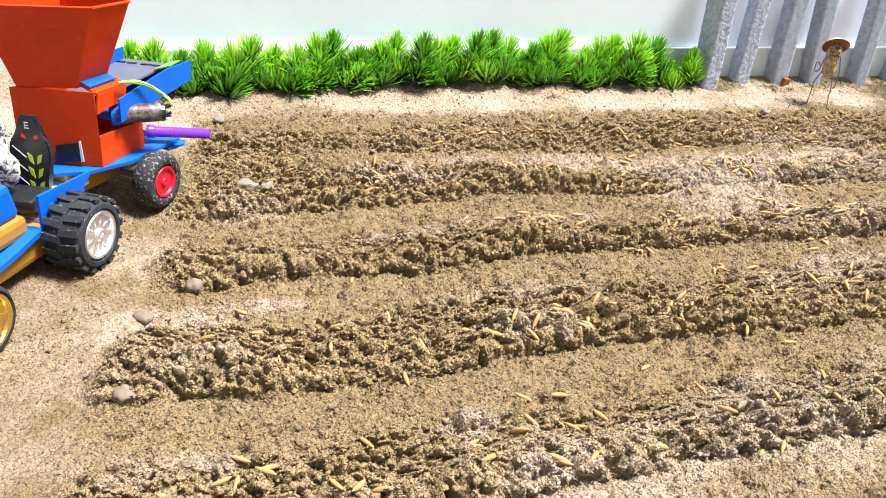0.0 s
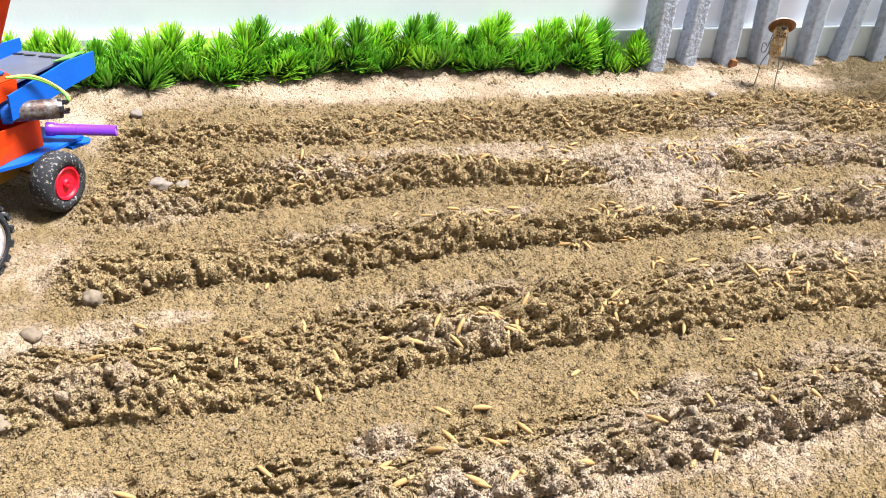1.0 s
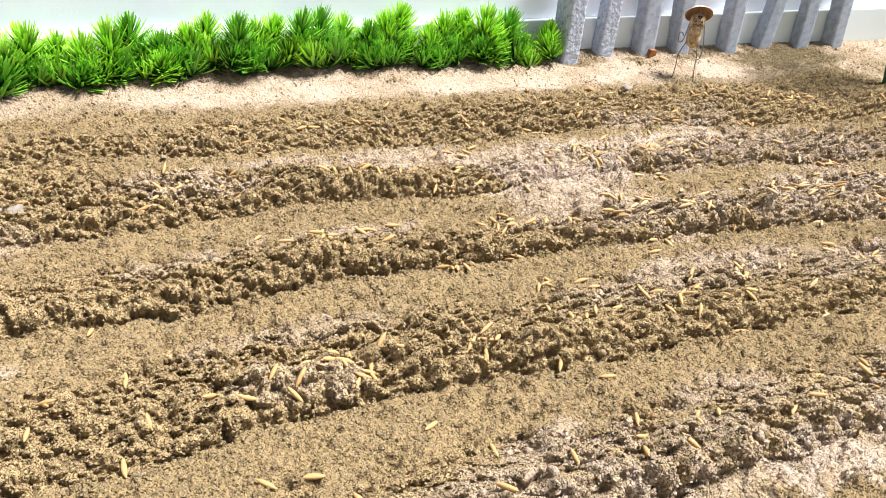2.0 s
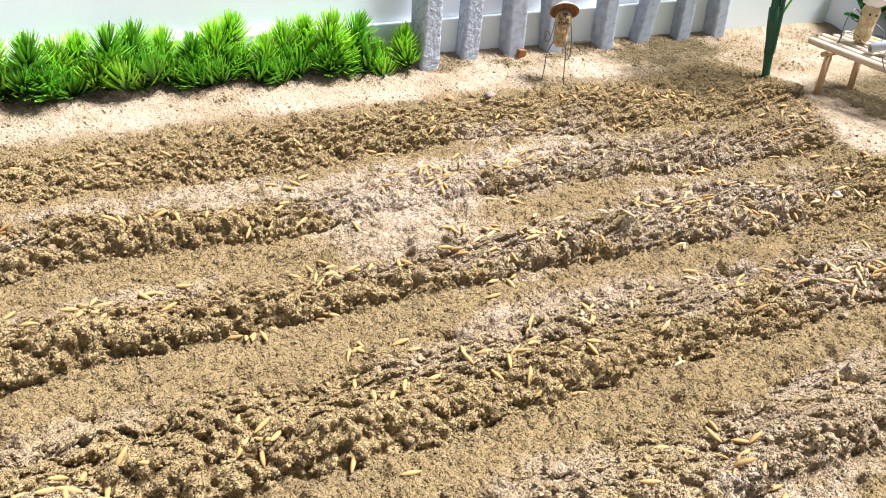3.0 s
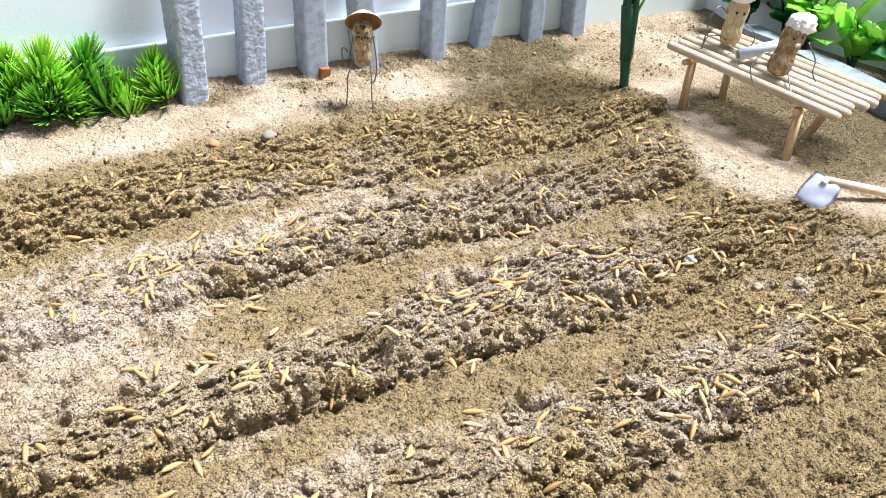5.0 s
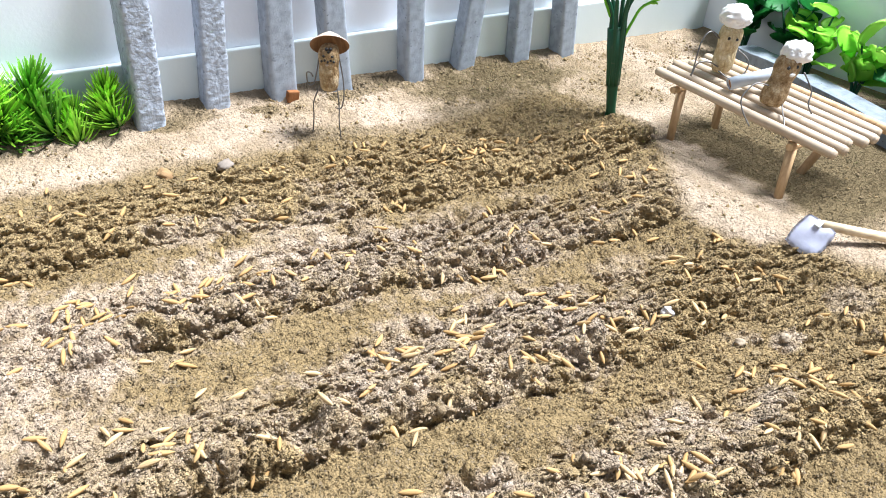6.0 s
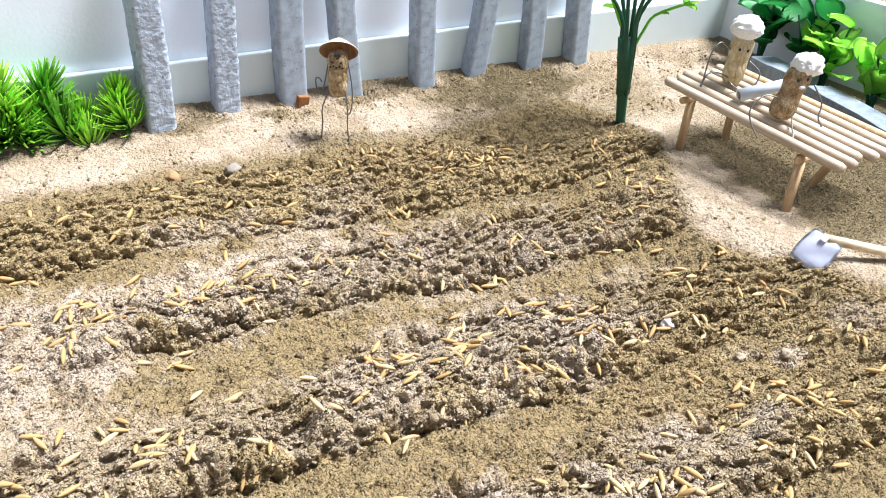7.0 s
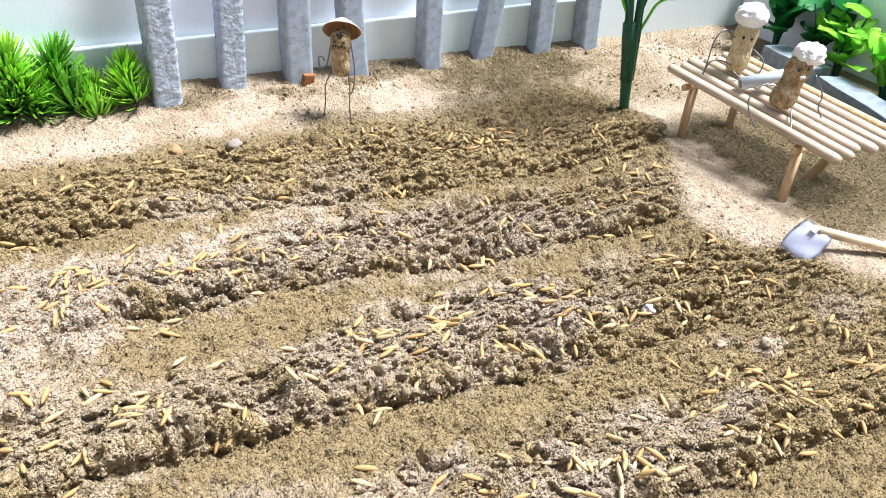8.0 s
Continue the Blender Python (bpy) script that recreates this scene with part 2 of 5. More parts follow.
def empty(name, m=None):
    ob = new(name)
    ob.empty_display_size = 0.01
    if m:
        ob.matrix_basis = m
    return ob


def box(x0, x1, y0, y1, z0, z1, bevel=0.0006, bm=None):
    """A box with rounded edges, added to bm."""
    bm = bm or bmesh.new()
    vs = bmesh.ops.create_cube(bm, size=1.0)["verts"]
    for v in vs:
        v.co = ((x0 + x1) / 2 + v.co.x * (x1 - x0), (y0 + y1) / 2 + v.co.y * (y1 - y0), (z0 + z1) / 2 + v.co.z * (z1 - z0))
    if bevel:
        bmesh.ops.bevel(bm, geom=list({e for v in vs for e in v.link_edges}), offset=bevel, segments=2, affect="EDGES", profile=0.6)
    return bm


def plate(corners, thick, bm=None):
    """A thin plate from coplanar corners, thickened along its normal."""
    bm = bm or bmesh.new()
    c = [Vector(p) for p in corners]
    n = (c[1] - c[0]).cross(c[2] - c[0]).normalized() * (thick / 2)
    a, b = [bm.verts.new(p + n) for p in c], [bm.verts.new(p - n) for p in c]
    bm.faces.new(a), bm.faces.new(b[::-1])
    for i in range(len(c)):
        j = (i + 1) % len(c)
        bm.faces.new((a[i], b[i], b[j], a[j]))
    return bm


def shell(verts, faces, thick):
    """A folded sheet: faces that share their corners, given thickness."""
    bm = bmesh.new()
    vs = [bm.verts.new(v) for v in verts]
    for f in faces:
        bm.faces.new([vs[i] for i in f])
    bm.normal_update()
    bmesh.ops.solidify(bm, geom=bm.faces[:], thickness=thick)
    return bm


def tube(points, radii, sides=10, bm=None, caps=True):
    """A tube along points; radii one number or one per point."""
    bm = bm or bmesh.new()
    pts = [Vector(p) for p in points]
    if isinstance(radii, (int, float)):
        radii = [radii] * len(pts)
    rings, side = [], None
    for i, p in enumerate(pts):
        d = (pts[min(i + 1, len(pts) - 1)] - pts[max(i - 1, 0)]).normalized()
        if side is None:
            side = d.orthogonal().normalized()
        side = (side - d * side.dot(d)).normalized()
        up = d.cross(side)
        rings.append([bm.verts.new(p + (side * math.cos(a) + up * math.sin(a)) * radii[i]) for a in (2 * math.pi * k / sides for k in range(sides))])
    for r, s in zip(rings, rings[1:]):
        for k in range(sides):
            bm.faces.new((r[k], r[(k + 1) % sides], s[(k + 1) % sides], s[k]))
    if caps:
        bm.faces.new(rings[0][::-1]), bm.faces.new(rings[-1])
    return bm


def rounded(points, steps=5):
    """A smooth line through points."""
    p = [Vector(q) for q in points]
    out = []
    for i in range(len(p) - 1):
        a, b, c, d = p[max(i - 1, 0)], p[i], p[i + 1], p[min(i + 2, len(p) - 1)]
        for k in range(steps):
            f = k / steps
            out.append(0.5 * (2 * b + (c - a) * f + (2 * a - 5 * b + 4 * c - d) * f * f + (3 * b - a - 3 * c + d) * f ** 3))
    return out + [p[-1]]


def lathe(profile, sides=32, axis="X", bm=None, m=None):
    """Turns (along, radius) pairs round an axis; closed where the radius is 0."""
    bm = bm or bmesh.new()
    m = m or Matrix()
    rings = []
    for a, r in profile:
        ring = []
        for k in range(sides if r > 1e-7 else 1):
            t = 2 * math.pi * k / sides
            v = (a, r * math.cos(t), r * math.sin(t)) if axis == "X" else (r * math.cos(t), r * math.sin(t), a)
            ring.append(bm.verts.new(m @ Vector(v)))
        rings.append(ring)
    for r, s in zip(rings, rings[1:]):
        for k in range(sides):
            f = [r[k % len(r)], r[(k + 1) % len(r)], s[(k + 1) % len(s)], s[k % len(s)]]
            f = list(dict.fromkeys(f))
            if len(f) > 2:
                bm.faces.new(f)
    return bm


def blob(centre, radii, rough, seed, sub=2, bm=None, freq=1.0):
    """A lumpy pebble."""
    bm = bm or bmesh.new()
    vs = bmesh.ops.create_icosphere(bm, subdivisions=sub, radius=1.0)["verts"]
    for v in vs:
        d = v.co.normalized()
        k = 1 + rough * noise.noise(d * 1.3 * freq + Vector((seed * 7.1, seed * 3.3, 0))) + rough * 0.5 * noise.noise(d * 3.1 * freq + Vector((0, seed * 5.7, 0)))
        v.co = Vector(centre) + Vector((d.x * radii[0], d.y * radii[1], d.z * radii[2])) * k
    return bm


# ---- the ground: a bank, a path and a ploughed field of ridges and furrows along x ----
rng = np.random.default_rng(7)
X0, X1, Y0, Y1, STEP, COARSER = -0.12, 1.0, 0.15, 0.66, 0.0007, 0.0014
gx = np.concatenate([np.arange(X0, -0.05, COARSER), np.arange(-0.05, 0.80, STEP), np.arange(0.80, X1, COARSER)])
gy = np.concatenate([np.arange(Y0, 0.17, COARSER), np.arange(0.17, 0.60, STEP), np.arange(0.60, Y1, COARSER)])
AREA = np.outer(np.gradient(gy), np.gradient(gx)) / STEP ** 2
GX, GY = np.meshgrid(gx, gy)


def smooth01(a, b, v):
    t = np.clip((v - a) / (b - a), 0, 1)
    return t * t * (3 - 2 * t)


def value_noise(x, y, scale, seed):
    """Smooth noise from -1 to 1 at the places x, y."""
    r = np.random.default_rng(seed)
    table = r.random((256, 256))
    u, v = x * scale + 50.3, y * scale + 61.7
    i, j = np.floor(u).astype(int), np.floor(v).astype(int)
    f, g = u - i, v - j
    f, g = f * f * (3 - 2 * f), g * g * (3 - 2 * g)
    i, j, k, l = i % 256, j % 256, (i + 1) % 256, (j + 1) % 256
    return 2 * (table[j, i] * (1 - f) * (1 - g) + table[j, k] * f * (1 - g) + table[l, i] * (1 - f) * g + table[l, k] * f * g) - 1


def heaped(x, y, scale, seed, lo, hi, fill, along=0.8):
    """Height of a layer of lumps, one to a cell of 1 / scale metres at most; fill is the share of cells that hold one."""
    table = np.random.default_rng(seed).random((4, 256, 256))
    warp = 0.30 / scale
    u = (x + warp * value_noise(x, y, scale * 1.7, seed + 1)) * scale * along + 20.5
    v = (y + warp * value_noise(x, y, scale * 1.7, seed + 2)) * scale + 31.5
    i, j = np.floor(u).astype(int), np.floor(v).astype(int)
    best = np.zeros_like(x)
    for a in (-1, 0, 1):
        for b in (-1, 0, 1):
            ii, jj = (i + a) % 256, (j + b) % 256
            px, py = i + a + table[0, jj, ii], j + b + table[1, jj, ii]
            rad = (lo + (hi - lo) * table[2, jj, ii] ** 1.5) * (table[3, jj, ii] < fill)
            best = np.maximum(best, np.sqrt(np.maximum(rad ** 2 - (u - px) ** 2 - (v - py) ** 2, 0)))
    return best / scale


def base_height(x, y):
    z = np.interp(y, [-1, 0.42, 0.50, 0.60, 0.655, 0.674, 1.5], [0.0005, 0.0015, 0.004, 0.0115, 0.0205, 0.0265, 0.0265])
    right = smooth01(0.70, 0.79, x)
    z = z * (1 - right) + np.maximum(z, 0.0205) * right
    left = 1 - smooth01(-0.06, 0.02, x)
    return z * (1 - left) + np.maximum(z, 0.0035) * left + 0.0012 * value_noise(x, y, 16, 3)


# every ridge by its front foot and its back foot, at even steps along x, and the height of its crest
STATIONS = [0.0, 0.1, 0.2, 0.3, 0.4, 0.5, 0.6, 0.7, 0.8]
RIDGES = [
    ([0.532, 0.534, 0.528, 0.521, 0.526, 0.528, 0.512, 0.506, 0.492], [0.572, 0.566, 0.584, 0.583, 0.585, 0.588, 0.594, 0.582, 0.522], 0.0062),
    ([0.438, 0.444, 0.456, 0.446, 0.444, 0.453, 0.436, 0.428, 0.415], [0.508, 0.508, 0.508, 0.490, 0.495, 0.498, 0.500, 0.492, 0.450], 0.0098),
    ([0.358, 0.361, 0.370, 0.370, 0.363, 0.360, 0.347, 0.343, 0.335], [0.412, 0.410, 0.416, 0.408, 0.405, 0.407, 0.418, 0.408, 0.370], 0.0112),
    ([0.272, 0.268, 0.281, 0.271, 0.272, 0.270, 0.267, 0.262, 0.256], [0.325, 0.331, 0.334, 0.333, 0.333, 0.331, 0.326, 0.304, 0.290], 0.0108),
    ([0.190, 0.190, 0.192, 0.194, 0.196, 0.192, 0.188, 0.184, 0.180], [0.235, 0.239, 0.241, 0.241, 0.243, 0.241, 0.236, 0.228, 0.220], 0.0100),
]


def field_edge(x, y):
    """1 inside the ploughed field, 0 on the path round it."""
    wob = 0.006 * value_noise(x, y, 38, 5) + 0.003 * value_noise(x, y, 110, 6)
    xl = np.interp(y, [0.12, 0.24, 0.30, 0.32, 0.352, 0.388, 0.427, 0.51, 0.574], [-0.045, -0.045, -0.040, -0.027, -0.013, -0.022, -0.011, -0.004, 0.010])
    xr = np.interp(y, [0.12, 0.316, 0.331, 0.362, 0.381, 0.408, 0.444, 0.49, 0.527, 0.56, 0.60], [0.85, 0.800, 0.790, 0.783, 0.768, 0.755, 0.770, 0.800, 0.818, 0.815, 0.79])
    return smooth01(xl - 0.010, xl + 0.012, x + wob) * (1 - smooth01(xr - 0.016, xr + 0.006, x + wob)) * (1 - smooth01(0.590, 0.610, y + wob * 0.8))


def ridge_parts(x, y):
    """Height and crumbliness of the ridges: a steep front towards the near furrow, a gentle back."""
    h, t = np.zeros_like(x), np.zeros_like(x)
    for i, (front, back, top) in enumerate(RIDGES):
        f = np.interp(x, STATIONS, front) + 0.0032 * value_noise(x, y, 40, 20 + i) + 0.0018 * value_noise(x, y, 140, 26 + i)
        b = np.interp(x, STATIONS, back) + 0.0050 * value_noise(x, y, 28, 30 + i) + 0.0030 * value_noise(x, y, 110, 36 + i)
        d = (y - f) / (b - f)
        rise = smooth01(-0.06, 0.28, d)
        fall = 1 - smooth01(0.34, 1.12, d + 0.10 * value_noise(x, y, 60, 42 + i))
        h = np.maximum(h, rise * fall * top * (1.08 + 0.34 * value_noise(x, y, 24, 48 + i) + 0.22 * value_noise(x, y, 70, 54 + i)))
        t = np.maximum(t, smooth01(-0.05, 0.06, d) * (1 - smooth01(0.82, 1.10, d + 0.22 * value_noise(x, y, 130, 60 + i))))
    return h, t


def spot(px, py, sx, sy, k, rag=0.6):
    """A ragged patch round a place, of strength k."""
    q = ((GX - px) / sx) ** 2 + ((GY - py) / sy) ** 2
    return k * (1 - smooth01(0.25, 1.7, q + rag * RAG))


RAG = value_noise(GX, GY, 95, 71) + 0.6 * value_noise(GX, GY, 300, 72)
FIELD = field_edge(GX, GY)
# the swept path between the field and the bench is smooth
SWEPT = (1 - FIELD) * smooth01(0.72, 0.78, GX) * (1 - smooth01(0.53, 0.57, GY))
RH, RT = ridge_parts(GX, GY)
RH *= 1 - 0.55 * smooth01(0.66, 0.78, GX)
# where two ridges run into each other the furrow between them is crumbly too
for px, py, sx, sy, k in ((0.03, 0.52, 0.06, 0.04, 0.9), (0.70, 0.325, 0.10, 0.03, 0.75), (0.76, 0.30, 0.06, 0.03, 0.7), (0.08, 0.255, 0.16, 0.010, 0.25), (0.27, 0.43, 0.05, 0.012, 0.25)):
    RT = np.maximum(RT, spot(px, py, sx, sy, k))
    RH = np.maximum(RH, 0.004 * spot(px, py, sx, sy, k))
# one furrow is half filled by a flat pale spill
spill = np.maximum(spot(0.393, 0.462, 0.045, 0.034, 1.0), spot(0.372, 0.425, 0.036, 0.020, 0.9))
RH = np.maximum(RH, 0.0050 * spill)
TILL = RT * FIELD * (1 - 0.4 * spill)
Z = base_height(GX, GY) + RH * FIELD
# crumbs piled on clods: the ridges are one loose heap from the size of a bean to that of a grain of sand
COARSE = smooth01(-0.5, 0.5, value_noise(GX, GY, 22, 80))
crumble = 0.34 * heaped(GX, GY, 52, 95, 0.40, 0.80, 0.85, 0.6)
crumble += (0.30 + 0.45 * COARSE) * heaped(GX, GY, 105, 100, 0.40, 0.85, 0.82, 0.7) + (0.95 + 0.45 * COARSE) * heaped(GX, GY, 205, 110, 0.42, 0.85, 0.85, 0.75)
crumble += 1.45 * heaped(GX, GY, 400, 120, 0.45, 0.85, 0.88, 0.8) + 0.9 * heaped(GX, GY, 700, 125, 0.5, 0.85, 0.9, 0.9)
crumble += 0.0012 * value_noise(GX * 0.6, GY, 90, 81) + 0.0006 * value_noise(GX, GY, 330, 82)
Z += TILL * (1.0 - 0.22 * smooth01(0.50, 0.53, GY)) * (crumble - 0.0108)
# drawn-out layers on the turned side of some ridges
layers = smooth01(0.1, 0.6, value_noise(GX, GY, 11, 83)) * TILL
Z += layers * 0.0016 * value_noise(GX * 0.10 + 0.05 * value_noise(GX, GY, 14, 84), GY, 170, 85)
# trodden furrows and path: fine grit, small crumbs that have rolled down, shrinkage cracks
flat = 1 - TILL
Z += flat * (0.0013 * FIELD * value_noise(GX, GY, 40, 49) + 0.0007 * value_noise(GX, GY, 150, 50) + 0.0004 * value_noise(GX, GY, 420, 51))
Z += flat * (0.35 + 0.35 * FIELD - 0.27 * SWEPT) * heaped(GX, GY, 420, 130, 0.3, 0.8, 0.5, 0.95) * smooth01(-0.75, 0.35, value_noise(GX, GY, 34, 86) + 0.35 * FIELD)
Z += flat * (0.4 + 0.3 * spill - 0.2 * SWEPT) * heaped(GX, GY, 700, 135, 0.3, 0.8, 0.6)
Z += flat * FIELD * 1.25 * heaped(GX, GY, 190, 140, 0.14, 0.62, 0.40) * smooth01(-0.35, 0.25, value_noise(GX, GY, 42, 141))
Z += flat * FIELD * 1.2 * heaped(GX, GY, 330, 145, 0.15, 0.7, 0.40)
crack = np.abs(value_noise(GX * 0.45 + 0.02 * value_noise(GX, GY, 50, 87), GY, 75, 88))
Z -= flat * FIELD * 0.0011 * (1 - smooth01(0.0, 0.06, crack)) * smooth01(0.0, 0.5, value_noise(GX, GY, 18, 89))
# the wheel groove along the near ridge
groove = np.abs(GY - (0.238 - 0.105 * (GX - 0.50))) / 0.0030
Z -= 0.0026 * np.clip(1 - groove, 0, 1) * smooth01(0.44, 0.49, GX)

# damp brown soil heaped against the fence, round the tree and under the bench, where its shade is painted in too
DAMP_SHADE = np.zeros_like(GX)
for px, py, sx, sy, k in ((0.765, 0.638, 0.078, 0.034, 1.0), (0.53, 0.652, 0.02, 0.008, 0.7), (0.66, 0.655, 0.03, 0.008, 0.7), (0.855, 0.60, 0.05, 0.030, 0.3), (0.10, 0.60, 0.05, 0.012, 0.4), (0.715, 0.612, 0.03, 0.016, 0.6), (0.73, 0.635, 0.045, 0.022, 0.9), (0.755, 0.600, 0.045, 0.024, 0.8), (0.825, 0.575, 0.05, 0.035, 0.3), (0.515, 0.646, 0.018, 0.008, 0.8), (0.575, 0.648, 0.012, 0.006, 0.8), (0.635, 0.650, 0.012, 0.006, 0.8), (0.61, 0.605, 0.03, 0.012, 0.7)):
    DAMP_SHADE = np.maximum(DAMP_SHADE, spot(px, py, sx, sy, k, 0.5))
# bench shade painted over the brown soil, edged along its front legs
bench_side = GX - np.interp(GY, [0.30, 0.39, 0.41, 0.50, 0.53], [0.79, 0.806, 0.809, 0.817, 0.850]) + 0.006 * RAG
DAMP_SHADE = np.maximum(DAMP_SHADE, 1.0 * smooth01(-0.004, 0.010, bench_side) * (1 - smooth01(0.50, 0.545, GY)) * smooth01(0.33, 0.37, GY))
Z += smooth01(0.610, 0.65, GY) * (0.35 * heaped(GX, GY, 120, 150, 0.3, 0.85, 0.35) + 0.45 * heaped(GX, GY, 260, 160, 0.3, 0.8, 0.5))
Z += DAMP_SHADE * (1 - FIELD) * (1 - 0.8 * SWEPT) * (0.5 * heaped(GX, GY, 300, 170, 0.3, 0.8, 0.45) + 0.0008 * value_noise(GX, GY, 60, 90))
LOOSE = np.clip(np.maximum(TILL * (0.85 + 0.4 * value_noise(GX, GY, 45, 66)), 0.12 * DAMP_SHADE * (GY > 0.56)), 0, 1)
Z += (rng.random(Z.shape) - 0.5) * (0.00016 + 0.00010 * TILL)
# dry powder lies in patches: centre x, y, half sizes, strength
DUST_FAR = [(0.395, 0.465, 0.050, 0.034, 1.0), (0.36, 0.43, 0.030, 0.022, 0.65), (0.395, 0.425, 0.030, 0.020, 0.65), (0.42, 0.495, 0.050, 0.012, 0.9), (0.345, 0.497, 0.040, 0.010, 0.7), (0.28, 0.505, 0.050, 0.010, 0.6), (0.48, 0.498, 0.035, 0.012, 0.9), (0.53, 0.494, 0.040, 0.014, 0.9), (0.585, 0.487, 0.040, 0.014, 0.85),
            (0.66, 0.455, 0.035, 0.014, 0.8), (0.70, 0.446, 0.025, 0.010, 0.45), (0.748, 0.458, 0.025, 0.016, 0.25), (0.645, 0.474, 0.030, 0.010, 0.6), (0.14, 0.49, 0.030, 0.014, 0.55), (0.20, 0.512, 0.040, 0.006, 0.5), (0.557, 0.523, 0.018, 0.010, 0.8), (0.50, 0.537, 0.030, 0.010, 0.7), (0.575, 0.535, 0.020, 0.020, 0.4), (0.54, 0.508, 0.030, 0.010, 0.6)]
DUST_MIDDLE = [(0.60, 0.39, 0.030, 0.018, 0.95), (0.55, 0.402, 0.035, 0.014, 0.85), (0.62, 0.374, 0.022, 0.014, 0.9), (0.525, 0.382, 0.020, 0.012, 0.8), (0.50, 0.373, 0.020, 0.008, 0.7), (0.43, 0.385, 0.030, 0.012, 0.6), (0.405, 0.386, 0.025, 0.014, 0.55), (0.385, 0.408, 0.030, 0.010, 0.55), (0.467, 0.384, 0.020, 0.010, 0.6), (0.655, 0.38, 0.020, 0.015, 0.6),
               (0.41, 0.41, 0.030, 0.008, 0.5), (0.355, 0.398, 0.030, 0.010, 0.55), (0.22, 0.415, 0.040, 0.008, 0.5), (0.13, 0.405, 0.030, 0.008, 0.4), (0.70, 0.336, 0.008, 0.006, 0.8), (0.714, 0.323, 0.007, 0.005, 0.8), (0.69, 0.41, 0.020, 0.008, 0.4), (0.758, 0.319, 0.012, 0.008, 0.6)]
DUST_NEAR = [(0.633, 0.307, 0.020, 0.008, 1.0), (0.648, 0.296, 0.022, 0.008, 0.8), (0.59, 0.286, 0.030, 0.010, 0.8), (0.563, 0.292, 0.025, 0.010, 0.8), (0.52, 0.318, 0.020, 0.010, 0.8), (0.42, 0.334, 0.030, 0.008, 0.6), (0.385, 0.332, 0.025, 0.010, 0.6), (0.447, 0.334, 0.020, 0.008, 0.7), (0.48, 0.305, 0.025, 0.012, 0.5), (0.577, 0.296, 0.020, 0.012, 0.8),
             (0.35, 0.316, 0.030, 0.012, 0.35), (0.17, 0.33, 0.040, 0.008, 0.35), (0.45, 0.324, 0.030, 0.010, 0.4), (0.16, 0.293, 0.020, 0.008, 0.4), (0.11, 0.236, 0.012, 0.006, 0.7), (0.15, 0.184, 0.030, 0.014, 0.7), (0.18, 0.192, 0.030, 0.012, 0.7), (0.25, 0.196, 0.035, 0.012, 0.75), (0.13, 0.196, 0.020, 0.010, 0.8)]
DUST_EDGE = [(0.244, 0.222, 0.020, 0.008, 0.6), (-0.01, 0.232, 0.020, 0.008, 0.5), (0.351, 0.237, 0.030, 0.010, 0.5), (0.35, 0.191, 0.025, 0.014, 1.0), (0.41, 0.19, 0.030, 0.016, 0.8), (0.43, 0.222, 0.030, 0.010, 0.5), (0.496, 0.237, 0.020, 0.006, 0.7), (0.533, 0.237, 0.020, 0.006, 0.6), (0.56, 0.206, 0.030, 0.014, 0.7), (0.245, 0.237, 0.015, 0.006, 0.6),
             (-0.02, 0.328, 0.025, 0.012, 0.75), (0.012, 0.336, 0.026, 0.007, 0.55), (-0.052, 0.318, 0.030, 0.016, 0.35), (-0.04, 0.296, 0.030, 0.014, 0.35), (-0.025, 0.40, 0.020, 0.020, 0.5), (0.04, 0.445, 0.020, 0.012, 0.4), (0.0, 0.286, 0.020, 0.010, 0.35)]
DRY = np.zeros_like(GX)
THIN = [(0.54, 0.478, 0.09, 0.026, 0.75), (0.63, 0.46, 0.06, 0.028, 0.6), (0.58, 0.388, 0.07, 0.024, 0.7), (0.42, 0.39, 0.05, 0.020, 0.5), (0.60, 0.295, 0.06, 0.020, 0.55), (0.43, 0.325, 0.06, 0.016, 0.45), (0.25, 0.20, 0.12, 0.020, 0.5), (0.45, 0.21, 0.10, 0.020, 0.5)]
for px, py, sx, sy, k in THIN + DUST_FAR + DUST_MIDDLE + DUST_NEAR + DUST_EDGE:
    DRY = np.maximum(DRY, spot(px, py, 1.25 * sx, 1.25 * sy, k, 0.8))
bank = (1 - FIELD) * (0.66 + 0.12 * SWEPT - 0.62 * (1 - smooth01(0.02, 0.12, GX)) * (1 - smooth01(0.48, 0.58, GY)) + 0.3 * value_noise(GX, GY, 30, 73) + 0.2 * value_noise(GX, GY, 120, 74))
DRY = np.clip(np.maximum(DRY * (0.86 + 0.40 * value_noise(GX, GY, 260, 76) + 0.25 * value_noise(GX, GY, 620, 77)), np.clip(bank, 0, 0.9) * (1 - DAMP_SHADE)), 0, 1)
WET_SHADE = np.clip(DAMP_SHADE * (1 - FIELD), 0, 1)
COLOUR = np.clip(np.maximum(TILL, np.maximum(DAMP_SHADE * (1 - FIELD), 0.3 * FIELD)), 0, 1)

# settled powder and fine soil fill the pits between the crumbs
wide = Z.copy()
for _ in range(3):
    for ax in (0, 1):
        c = np.cumsum(np.concatenate([np.repeat(np.take(wide, [0], ax), 4, ax), wide, np.repeat(np.take(wide, [-1], ax), 3, ax)], ax), ax)
        c = np.concatenate([np.zeros_like(np.take(c, [0], ax)), c], ax)
        n = wide.shape[ax]
        wide = (np.take(c, range(7, n + 7), ax) - np.take(c, range(0, n), ax)) / 7
Z += TILL * (0.12 + 0.38 * DRY) * np.maximum(wide - Z - 0.0002, 0)
SLOPE_Y, SLOPE_X = np.gradient(Z, gy, gx)
